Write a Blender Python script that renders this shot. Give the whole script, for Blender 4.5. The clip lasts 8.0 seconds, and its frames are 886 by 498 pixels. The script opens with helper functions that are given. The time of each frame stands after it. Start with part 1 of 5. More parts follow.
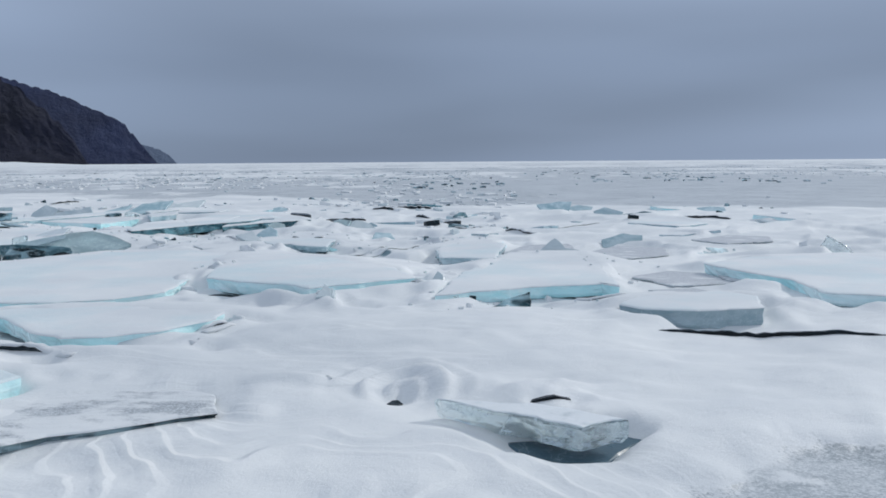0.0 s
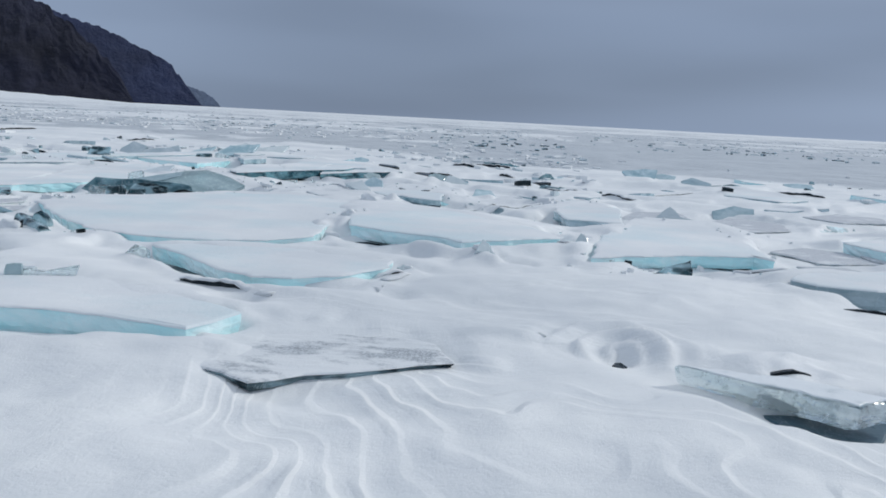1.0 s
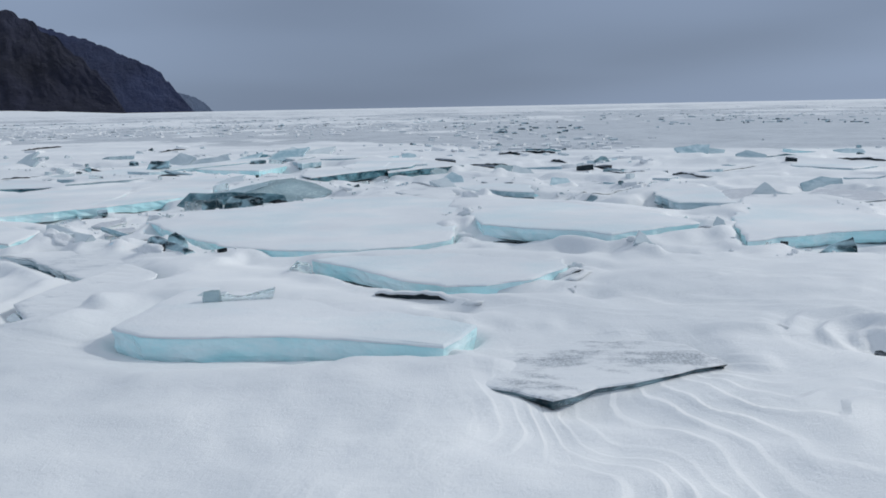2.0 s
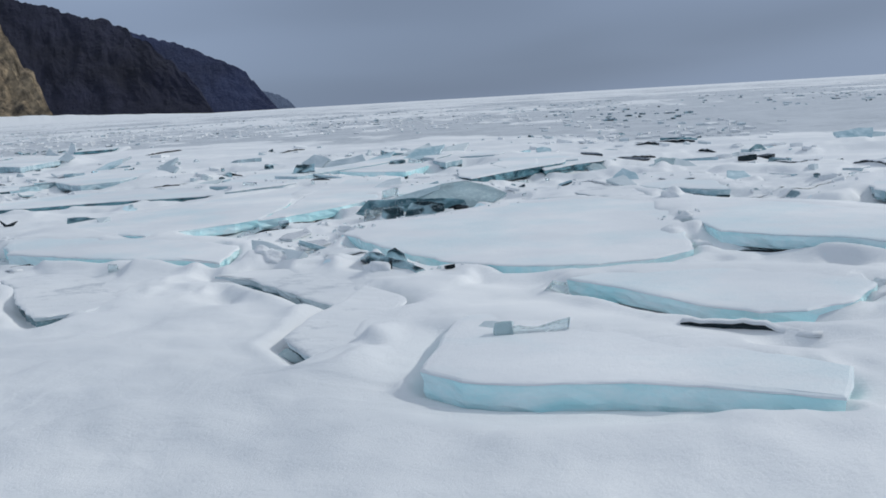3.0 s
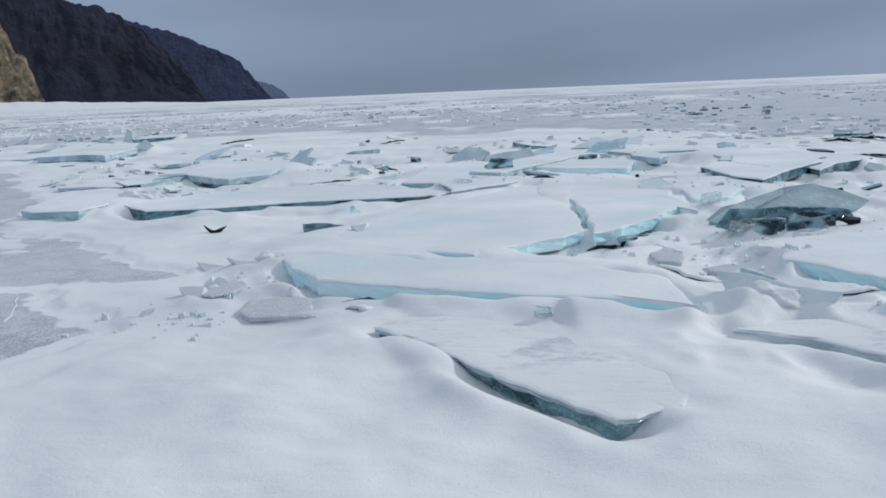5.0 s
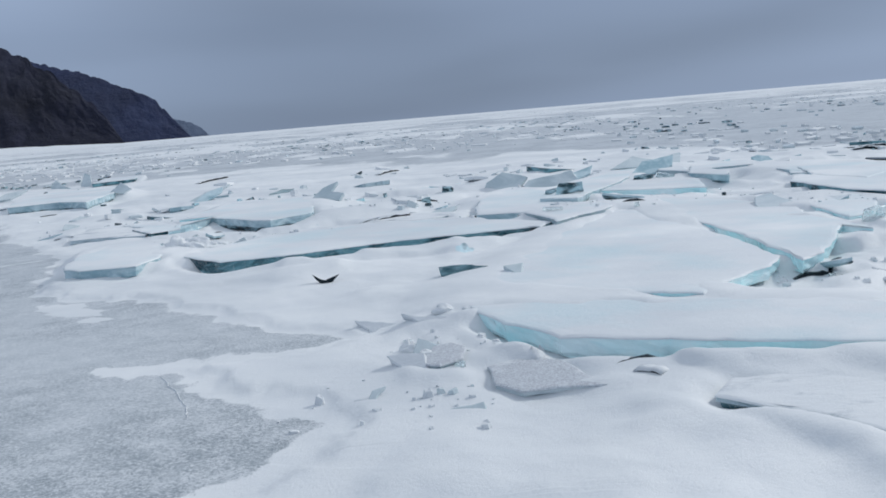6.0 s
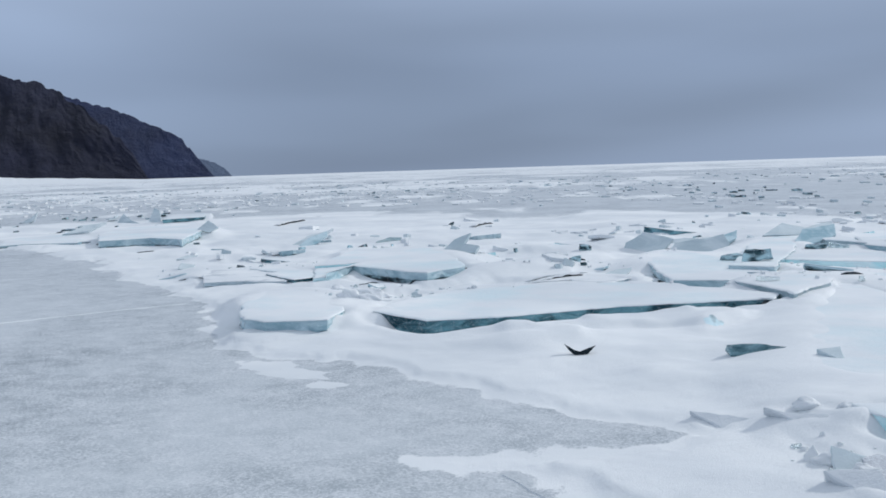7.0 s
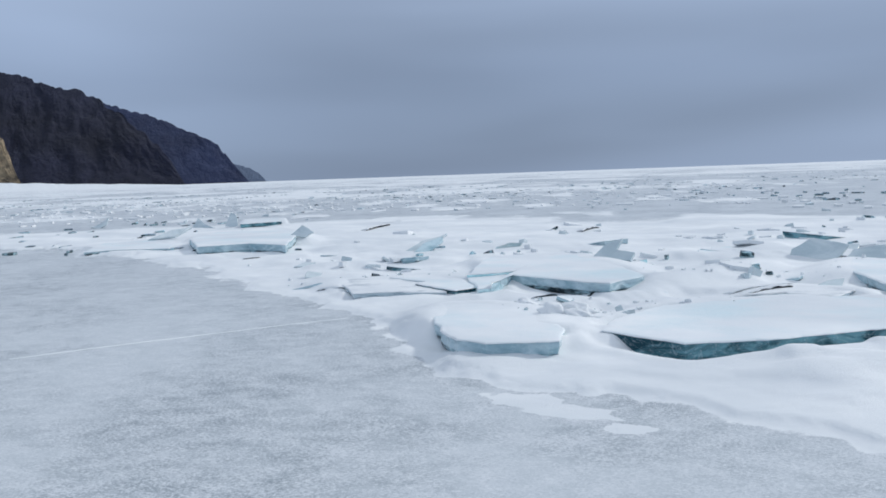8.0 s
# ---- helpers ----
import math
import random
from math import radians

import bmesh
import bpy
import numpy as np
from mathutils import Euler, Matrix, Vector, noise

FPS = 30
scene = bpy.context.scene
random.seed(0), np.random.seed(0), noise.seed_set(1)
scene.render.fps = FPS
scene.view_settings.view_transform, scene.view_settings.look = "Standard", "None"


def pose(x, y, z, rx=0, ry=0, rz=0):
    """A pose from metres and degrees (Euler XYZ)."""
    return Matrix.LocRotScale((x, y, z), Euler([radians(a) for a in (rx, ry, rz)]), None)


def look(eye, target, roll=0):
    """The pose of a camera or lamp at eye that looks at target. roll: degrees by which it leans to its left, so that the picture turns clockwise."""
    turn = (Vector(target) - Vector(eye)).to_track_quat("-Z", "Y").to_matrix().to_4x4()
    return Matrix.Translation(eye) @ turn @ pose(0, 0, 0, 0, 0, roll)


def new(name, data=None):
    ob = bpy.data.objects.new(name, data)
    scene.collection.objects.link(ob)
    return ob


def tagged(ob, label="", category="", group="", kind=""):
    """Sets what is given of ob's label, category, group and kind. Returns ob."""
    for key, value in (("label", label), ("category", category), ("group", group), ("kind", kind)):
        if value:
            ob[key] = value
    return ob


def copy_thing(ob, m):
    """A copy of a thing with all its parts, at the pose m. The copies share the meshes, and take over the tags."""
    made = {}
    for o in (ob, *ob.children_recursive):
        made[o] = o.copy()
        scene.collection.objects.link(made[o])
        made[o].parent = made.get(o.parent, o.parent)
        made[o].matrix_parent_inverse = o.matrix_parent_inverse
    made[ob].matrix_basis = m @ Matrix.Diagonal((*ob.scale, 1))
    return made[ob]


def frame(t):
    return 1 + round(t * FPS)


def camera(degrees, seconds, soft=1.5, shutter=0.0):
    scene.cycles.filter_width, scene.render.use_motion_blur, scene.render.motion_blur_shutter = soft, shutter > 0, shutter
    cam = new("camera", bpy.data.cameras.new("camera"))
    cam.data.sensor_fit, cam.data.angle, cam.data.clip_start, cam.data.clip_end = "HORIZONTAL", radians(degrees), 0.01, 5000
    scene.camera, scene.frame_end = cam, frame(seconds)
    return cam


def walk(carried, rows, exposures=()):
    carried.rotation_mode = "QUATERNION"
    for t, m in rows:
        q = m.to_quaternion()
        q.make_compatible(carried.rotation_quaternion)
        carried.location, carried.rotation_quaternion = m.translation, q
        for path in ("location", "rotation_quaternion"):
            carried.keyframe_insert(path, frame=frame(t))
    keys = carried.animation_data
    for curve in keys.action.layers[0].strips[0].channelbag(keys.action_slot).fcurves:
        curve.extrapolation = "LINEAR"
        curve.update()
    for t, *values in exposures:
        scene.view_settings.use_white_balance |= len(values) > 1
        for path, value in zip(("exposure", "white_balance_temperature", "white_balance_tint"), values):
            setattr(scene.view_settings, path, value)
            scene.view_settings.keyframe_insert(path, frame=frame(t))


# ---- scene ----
# ------------------------------------------------------------------ camera
cam = camera(57.9, 8.0, soft=1.75)
PATH = [
    (0, (-0.03, 0.078, 1.391), (-0.029, 2.067, 1.174), -0.4),
    (0.5, (-0.61, 0.046, 1.432), (-0.664, 2.013, 1.073), -0.1),
    (1, (-1.137, 0.125, 1.346), (-1.22, 2.097, 1.025), 3.0),
    (2.3, (-2.845, 0.302, 1.456), (-2.957, 2.266, 1.092), -2.4),
    (2.5, (-3.073, 0.413, 1.508), (-3.213, 2.374, 1.137), -3.0),
    (3, (-3.868, 0.714, 1.545), (-4.159, 2.658, 1.178), -3.3),
    (3.5, (-4.715, 1.232, 1.568), (-5.078, 3.155, 1.158), -3.6),
    (4, (-5.64, 1.915, 1.574), (-5.99, 3.842, 1.169), -3.2),
    (4.5, (-6.757, 2.198, 1.578), (-7.062, 4.141, 1.213), -2.3),
    (5, (-7.99, 2.598, 1.566), (-8.261, 4.542, 1.181), -2.4),
    (6.3, (-10.866, 3.763, 1.651), (-10.917, 5.742, 1.367), -4.5),
    (6.5, (-11.249, 3.962, 1.666), (-11.317, 5.946, 1.418), -3.2),
    (7, (-12.596, 4.422, 1.71), (-12.719, 6.408, 1.512), -1.8),
    (7.5, (-13.653, 4.931, 1.684), (-13.826, 6.914, 1.486), -1.6),
    (8, (-14.615, 5.535, 1.687), (-14.818, 7.516, 1.503), -2.0),
]
walk(cam, [(t, look(eye, target, roll)) for t, eye, target, roll in PATH],
     exposures=((0.0, -0.27, 6390, 9), (1.0, -0.29, 6400, 9), (2.5, -0.33, 6400, 9), (3.5, -0.31, 6400, 9), (5.0, -0.31, 6400, 9), (6.5, -0.19, 6350, 9), (8.0, -0.08, 6320, 9)))

# ------------------------------------------------------------------ sky, sun, exposure
SUN_AZ, SUN_EL = 60.0, 31.0          # degrees right of +y, and above the lake


def node(tree, kind, **values):
    n = tree.nodes.new(kind)
    for key, value in values.items():
        n.inputs[int(key[1:]) if key[0] == "i" and key[1:].isdigit() else key].default_value = value
    return n


def ramp(tree, source, stops, smooth=False):
    n = tree.nodes.new("ShaderNodeValToRGB")
    n.color_ramp.interpolation = "EASE" if smooth else "LINEAR"
    while len(n.color_ramp.elements) < len(stops):
        n.color_ramp.elements.new(0.5)
    for element, (place, colour) in zip(n.color_ramp.elements, stops):
        element.position = place
        element.color = (*colour, 1) if isinstance(colour, tuple) else (colour, colour, colour, 1)
    tree.links.new(source, n.inputs[0])
    return n.outputs[0]


def mix(tree, factor, a, b, blend="MIX"):
    n = tree.nodes.new("ShaderNodeMix")
    n.data_type, n.blend_type = "RGBA", blend
    for socket, value in ((n.inputs[0], factor), (n.inputs[6], a), (n.inputs[7], b)):
        if isinstance(value, bpy.types.NodeSocket):
            tree.links.new(value, socket)
        elif isinstance(value, tuple):
            socket.default_value = (*value, 1)
        else:
            socket.default_value = value
    return n.outputs[2]


def sums(tree, op, a, b):
    n = tree.nodes.new("ShaderNodeMath")
    n.operation = op
    for socket, value in ((n.inputs[0], a), (n.inputs[1], b)):
        if isinstance(value, bpy.types.NodeSocket):
            tree.links.new(value, socket)
        else:
            socket.default_value = value
    return n.outputs[0]


world = bpy.data.worlds.new("overcast_sky")
scene.world = world
world.use_nodes = True
wt = world.node_tree
wt.nodes.clear()
sky = wt.nodes.new("ShaderNodeTexSky")
sky.sky_type, sky.sun_disc = "NISHITA", False
sky.sun_elevation, sky.sun_rotation = radians(SUN_EL), radians(SUN_AZ)
clear = node(wt, "ShaderNodeBackground", Strength=0.06)
wt.links.new(sky.outputs[0], clear.inputs[0])
spot = wt.nodes.new("ShaderNodeTexCoord")
apart_xyz = wt.nodes.new("ShaderNodeSeparateXYZ")
wt.links.new(spot.outputs["Generated"], apart_xyz.inputs[0])
# layered cloud: drawn-out noise over a deck that is dull low down and bright overhead
stretch = node(wt, "ShaderNodeMapping")
stretch.inputs["Scale"].default_value = (1.6, 1.6, 9.0)
stretch.inputs["Rotation"].default_value = (0.0, radians(9), 0.0)
stretch.inputs["Location"].default_value = (0.35, 0.0, 0.1)
wt.links.new(spot.outputs["Generated"], stretch.inputs[0])
cloud = node(wt, "ShaderNodeTexNoise", Scale=0.9, Detail=2.5, Roughness=0.4, Distortion=0.2)
wt.links.new(stretch.outputs[0], cloud.inputs["Vector"])
deck = ramp(wt, apart_xyz.outputs[2], [(0.0, (0.230, 0.292, 0.406)), (0.12, (0.229, 0.291, 0.409)), (0.3, (0.289, 0.356, 0.479)), (1.0, (0.57, 0.62, 0.70))])
glow = wt.nodes.new("ShaderNodeVectorMath")
glow.operation = "DOT_PRODUCT"
glow.inputs[1].default_value = (math.sin(radians(SUN_AZ)) * 0.9, math.cos(radians(SUN_AZ)) * 0.9, 0.44)
wt.links.new(spot.outputs["Generated"], glow.inputs[0])
veil = ramp(wt, glow.outputs["Value"], [(0.0, 1.24), (0.35, 1.0), (1.0, 1.3)], smooth=True)
# a long cloud edge that climbs to the right
slant = sums(wt, "ADD", sums(wt, "MULTIPLY_ADD", apart_xyz.outputs[0], -0.13), 0.0)
wt.nodes[-2].inputs[2].default_value = 0.25
slant = sums(wt, "ADD", slant, apart_xyz.outputs[2])
shelf = ramp(wt, slant, [(0.17, 1.34), (0.215, 1.24), (0.285, 0.94), (0.37, 1.02), (0.52, 1.24), (0.8, 1.1)], smooth=True)
tone = ramp(wt, cloud.outputs[0], [(0.30, 0.93), (0.5, 1.0), (0.72, 1.16)], smooth=True)
covered = mix(wt, 1.0, mix(wt, 1.0, mix(wt, 1.0, deck, veil, "MULTIPLY"), shelf, "MULTIPLY"), tone, "MULTIPLY")
overcast = node(wt, "ShaderNodeBackground", Strength=1.0)
wt.links.new(covered, overcast.inputs[0])
both = node(wt, "ShaderNodeMixShader", i0=0.97)
wt.links.new(clear.outputs[0], both.inputs[1])
wt.links.new(overcast.outputs[0], both.inputs[2])
wt.links.new(both.outputs[0], wt.nodes.new("ShaderNodeOutputWorld").inputs[0])

sun = new("sun", bpy.data.lights.new("sun", "SUN"))
sun.data.energy, sun.data.angle, sun.data.color = 2.0, radians(2.5), (1.0, 0.96, 0.91)
sun_way = Vector((math.sin(radians(SUN_AZ)) * math.cos(radians(SUN_EL)), math.cos(radians(SUN_AZ)) * math.cos(radians(SUN_EL)), math.sin(radians(SUN_EL))))
sun.matrix_world = look(sun_way * 50, (0, 0, 0))


# ------------------------------------------------------------------ materials
def material(name, rough=0.5, **inputs):
    m = bpy.data.materials.new(name)
    m.use_nodes = True
    b = m.node_tree.nodes["Principled BSDF"]
    b.inputs["Roughness"].default_value = rough
    for key, value in inputs.items():
        b.inputs[key.replace("_", " ")].default_value = value
    return m, m.node_tree, b


def noise_at(tree, scale, detail=4.0, rough=0.55, squash=(1, 1, 1), turn=0.0, distort=0.0, local=False):
    where = tree.nodes.new("ShaderNodeTexCoord").outputs["Object"] if local else tree.nodes.new("ShaderNodeNewGeometry").outputs["Position"]
    m = node(tree, "ShaderNodeMapping")
    m.inputs["Scale"].default_value, m.inputs["Rotation"].default_value = squash, (0, 0, radians(turn))
    tree.links.new(where, m.inputs[0])
    n = node(tree, "ShaderNodeTexNoise", Scale=scale, Detail=detail, Roughness=rough, Distortion=distort)
    tree.links.new(m.outputs[0], n.inputs["Vector"])
    return n.outputs[0]


def relief(tree, shader, layers):
    """Bumps one upon another: (height socket, depth in metres)."""
    last = None
    for height, depth in layers:
        n = node(tree, "ShaderNodeBump", Strength=1.0, Distance=depth)
        tree.links.new(height, n.inputs["Height"])
        if last:
            tree.links.new(last, n.inputs["Normal"])
        last = n.outputs[0]
    tree.links.new(last, shader.inputs["Normal"])


SNOW = (0.862, 0.88, 0.876)


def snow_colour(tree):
    # grey mottling: snow thin over ice, and soft shade put into the colour
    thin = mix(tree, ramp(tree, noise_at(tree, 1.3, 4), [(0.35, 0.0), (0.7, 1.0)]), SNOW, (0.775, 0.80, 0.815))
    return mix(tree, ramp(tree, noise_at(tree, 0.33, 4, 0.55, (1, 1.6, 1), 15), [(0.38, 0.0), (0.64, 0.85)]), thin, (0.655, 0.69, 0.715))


def lake_colour(tree):
    """Bare wind-scoured lake ice: grey-blue, cloudy, flecked all over by frost."""
    patchy = sums(tree, "MULTIPLY_ADD", noise_at(tree, 3.1, 5, 0.7, (1, 1.4, 1), 35), 0.36)
    tree.nodes[-1].inputs[2].default_value = -0.18
    flecks = ramp(tree, sums(tree, "ADD", noise_at(tree, 44, 7, 0.8, (1, 1.25, 1), 35, 0.7), patchy), [(0.42, 0.0), (0.57, 1.0)])
    broken = ramp(tree, noise_at(tree, 11, 5, 0.7), [(0.38, 0.0), (0.62, 1.0)])
    cloudy = ramp(tree, noise_at(tree, 0.45, 6, 0.68), [(0.40, 0.0), (0.60, 1.0)])
    dark = mix(tree, cloudy, (0.24, 0.28, 0.305), (0.50, 0.54, 0.56))
    pale = mix(tree, broken, (0.60, 0.63, 0.65), (0.70, 0.725, 0.74))
    return mix(tree, flecks, dark, pale)


def make_ground():
    m, t, b = material("snow_over_lake_ice", 0.6)
    cover = t.nodes.new("ShaderNodeAttribute")
    cover.attribute_name = "cover"
    ragged = sums(t, "MULTIPLY_ADD", noise_at(t, 3.6, 7, 0.7, (0.9, 1.25, 1), -25), 0.64)
    t.nodes[-1].inputs[2].default_value = -0.32
    fine = sums(t, "MULTIPLY_ADD", noise_at(t, 60.0, 3, 0.6), 0.3)
    t.nodes[-1].inputs[2].default_value = -0.15
    total = sums(t, "ADD", sums(t, "ADD", cover.outputs["Fac"], ragged), fine)
    mask = ramp(t, total, [(0.45, 0.0), (0.55, 1.0)])
    # the broken edges of snowed-over plates
    edge = t.nodes.new("ShaderNodeAttribute")
    edge.attribute_name = "edge"
    torn = ramp(t, sums(t, "MULTIPLY", edge.outputs["Fac"], ramp(t, noise_at(t, 1.6, 4, 0.6), [(0.52, 0.0), (0.60, 1.0)])), [(0.35, 0.0), (0.6, 1.0)])
    broken = mix(t, ramp(t, noise_at(t, 2.3, 5, 0.6), [(0.47, 0.0), (0.60, 1.0)]), (0.66, 0.84, 0.89), (0.16, 0.25, 0.29))
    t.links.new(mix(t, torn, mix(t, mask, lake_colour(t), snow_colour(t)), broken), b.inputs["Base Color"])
    t.links.new(ramp(t, mask, [(0.0, 0.40), (1.0, 0.65)]), b.inputs["Roughness"])
    def lips(line, depth):
        """Wind-cut lips: one thin step at every whole number of the line."""
        along, share = t.nodes.new("ShaderNodeAttribute"), t.nodes.new("ShaderNodeAttribute")
        along.attribute_name, share.attribute_name = line, depth
        wave = sums(t, "FRACT", along.outputs["Fac"], 0.0)
        return sums(t, "MULTIPLY", ramp(t, wave, [(0.0, 0.0), (0.45, 0.2), (0.80, 1.0), (0.99, 0.0)]), share.outputs["Fac"])

    carved = sums(t, "MULTIPLY", sums(t, "ADD", lips("wind_line", "wind_depth"), lips("shelf_line", "shelf_depth")), mask)

    def on_snow(height_map):
        return sums(t, "MULTIPLY", sums(t, "SUBTRACT", height_map, 0.5), mask)
    relief(t, b, [(carved, 0.015), (on_snow(noise_at(t, 2.2, 4, 0.45, (0.8, 1.4, 1), -25)), 0.012), (on_snow(noise_at(t, 10, 4, 0.5, (0.9, 1.2, 1), -28)), 0.005), (on_snow(noise_at(t, 48, 5, 0.75)), 0.0045), (noise_at(t, 130, 3, 0.6), 0.0012)])
    return m


def make_snow():
    m, t, b = material("snow", 0.65)
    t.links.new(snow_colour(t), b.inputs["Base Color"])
    relief(t, b, [(noise_at(t, 5, 5, 0.5, (0.6, 1.7, 1), -20), 0.02), (noise_at(t, 14, 5, 0.6), 0.007), (noise_at(t, 55, 5, 0.75), 0.005)])
    return m


def make_floe_snow():
    """Snow on a floe, here and there so thin that the ice tints it."""
    m, t, b = material("snow_on_ice", 0.6)
    worn = ramp(t, noise_at(t, 0.9, 5, 0.6, (1, 1.2, 1), 30), [(0.45, 0.0), (0.72, 0.62)])
    speck = ramp(t, noise_at(t, 55, 4, 0.7), [(0.35, 0.0), (0.65, 1.0)])
    icy = mix(t, speck, (0.48, 0.66, 0.71), (0.66, 0.79, 0.82))
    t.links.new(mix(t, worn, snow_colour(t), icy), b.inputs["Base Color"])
    relief(t, b, [(noise_at(t, 1.6, 4, 0.45, (0.8, 1.3, 1), -25), 0.02), (noise_at(t, 12, 5, 0.6), 0.004), (noise_at(t, 55, 5, 0.7), 0.003)])
    return m


def make_thin_snow(name="wind_thinned_snow", dark=(0.27, 0.30, 0.33), turn=12, bar=0.50):
    """Frosted plate: snow blown thin, grey ice showing in streaks."""
    m, t, b = material(name, 0.55)
    patch = ramp(t, noise_at(t, 2.4, 6, 0.66, (0.8, 1.35, 1), turn), [(bar, 0.0), (bar + 0.10, 1.0)])
    speck = ramp(t, noise_at(t, 70, 4, 0.7), [(0.4, 0.0), (0.6, 1.0)])
    grey = mix(t, speck, dark, (0.62, 0.66, 0.69))
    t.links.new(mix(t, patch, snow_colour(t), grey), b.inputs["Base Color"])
    relief(t, b, [(noise_at(t, 6, 5, 0.5, (0.6, 1.7, 1), -20), 0.015), (speck, 0.001)])
    return m


def make_frost():
    """Frost on clear ice: patches of dull white over the ice below."""
    m, t, b = material("hoar_frost", 0.4, IOR=1.31)
    patch = ramp(t, noise_at(t, 3.0, 6, 0.65, (1, 1.5, 1), 15), [(0.28, 0.0), (0.44, 1.0)])
    t.links.new(mix(t, patch, (0.60, 0.70, 0.73), (0.80, 0.835, 0.85)), b.inputs["Base Color"])
    t.links.new(sums(t, "MULTIPLY", sums(t, "SUBTRACT", 1.0, patch), 0.8), b.inputs["Transmission Weight"])
    relief(t, b, [(noise_at(t, 20, 5, 0.6), 0.006)])
    return m


def make_ice(name, pale, deep, clear_part, rough, crack=0.5, flaws=0.35, bumps=0.03, grain=1.3, sharp=0.12, octaves=5):
    """Lake ice broken across: tint varies along the break, with cloudy flaws and pale cracks."""
    m, t, b = material(name, rough, IOR=1.31)
    vary = ramp(t, noise_at(t, grain, octaves, 0.6, (1, 1, 2.5), 0, 0.8), [(0.5 - sharp, 0.0), (0.5 + sharp, 1.0)])
    tint = mix(t, vary, pale, deep)
    flaw = ramp(t, noise_at(t, 13, 6, 0.7, (1, 1, 1.8), 0, 1.2), [(0.56, 0.0), (0.66, 1.0)])
    wander = sums(t, "ABSOLUTE", sums(t, "SUBTRACT", noise_at(t, 3.2, 3, 0.5, (1, 1, 1.6), 20, 1.5), 0.5), 0.0)
    seam = ramp(t, wander, [(0.0, crack), (0.012, 0.0)])
    white = sums(t, "MAXIMUM", sums(t, "MULTIPLY", flaw, flaws), seam)
    t.links.new(mix(t, white, tint, (0.78, 0.87, 0.89)), b.inputs["Base Color"])
    t.links.new(sums(t, "MULTIPLY", sums(t, "SUBTRACT", 1.0, white), clear_part), b.inputs["Transmission Weight"])
    t.links.new(ramp(t, noise_at(t, 8, 4), [(0.3, max(rough - 0.08, 0.02)), (0.7, rough + 0.12)]), b.inputs["Roughness"])
    relief(t, b, [(noise_at(t, 7, 4, 0.5, (1, 1, 2.2), 0, 0.6), bumps), (noise_at(t, 45, 3), 0.002)])
    return m


def make_rock(name, low, high, scale):
    m, t, b = material(name, 0.9)
    strata = ramp(t, noise_at(t, scale, 8, 0.68, (1, 1, 0.45)), [(0.32, 0.0), (0.66, 1.0)])
    broad = ramp(t, noise_at(t, scale * 0.13, 4), [(0.3, 0.55), (0.7, 1.25)])
    t.links.new(mix(t, 1.0, mix(t, strata, low, high), broad, "MULTIPLY"), b.inputs["Base Color"])
    relief(t, b, [(noise_at(t, scale, 8, 0.7), 0.35 / scale)])
    return m


GROUND, SNOWY, THIN, FROST, FLOE_SNOW = make_ground(), make_snow(), make_thin_snow(), make_frost(), make_floe_snow()
# mostly grey: dusted ice, and shaded snow patches put into the colour
GREY = make_thin_snow("grey_ice_and_snow_shade", (0.42, 0.44, 0.48), 5, 0.36)
FROSTED = make_thin_snow("frosted_plate_top", (0.48, 0.52, 0.55), -40, 0.52)
ICE = {
    "s": make_ice("blue_ice_break", (0.82, 0.98, 0.985), (0.58, 0.925, 0.95), 0.0, 0.2, 0.2, 0.2, 0.012),
    "g": make_ice("clear_ice", (0.90, 0.95, 0.955), (0.74, 0.86, 0.88), 0.93, 0.04, 0.7, 0.35, 0.010),
    # pale-to-black marbling: refraction in clear ice put into its colour
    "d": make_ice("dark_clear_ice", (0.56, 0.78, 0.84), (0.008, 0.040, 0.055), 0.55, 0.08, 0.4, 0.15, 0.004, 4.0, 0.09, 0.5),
    "f": make_ice("frosted_ice", (0.78, 0.85, 0.865), (0.56, 0.66, 0.695), 0.15, 0.14, 0.2, 0.10, 0.006),
}
ICE["p"] = ICE["d"]
ICE["t"] = make_ice("teal_ice_break", (0.22, 0.47, 0.54), (0.015, 0.08, 0.11), 0.25, 0.06, 0.3, 0.25, 0.015, 2.0, 0.08)
ICE["b"] = make_ice("pale_ice_break", (0.64, 0.79, 0.835), (0.36, 0.54, 0.605), 0.12, 0.14, 0.3, 0.3, 0.014, 2.2, 0.10)
ICE["q"] = make_ice("clear_plate_edge", (0.74, 0.84, 0.87), (0.52, 0.64, 0.69), 0.12, 0.12, 0.4, 0.4, 0.012, 2.6, 0.10)
ICE["w"] = ICE["f"]
ICE["c"] = make_ice("grey_blue_break", (0.60, 0.74, 0.79), (0.42, 0.57, 0.63), 0.3, 0.08, 0.3, 0.3, 0.012, 2.6, 0.12)
ICE["u"] = make_ice("deep_teal_glass", (0.30, 0.50, 0.55), (0.04, 0.12, 0.15), 0.3, 0.05, 0.4, 0.3, 0.012, 3.0, 0.12)
ICE["l"] = make_ice("dark_pool_ice", (0.07, 0.13, 0.17), (0.03, 0.07, 0.10), 0.0, 0.34, 0.2, 0.1, 0.006, 2.0, 0.2)
ICE["v"] = make_ice("grey_glass_plate", (0.66, 0.79, 0.81), (0.40, 0.53, 0.56), 0.5, 0.06, 0.25, 0.12, 0.008, 1.6, 0.16)
# black of small ice blocks, and of the shade painted into the gaps
ICE["k"] = make_ice("black_ice_and_gap_shade", (0.012, 0.030, 0.040), (0.004, 0.009, 0.013), 0.3, 0.08, 0.0, 0.0)

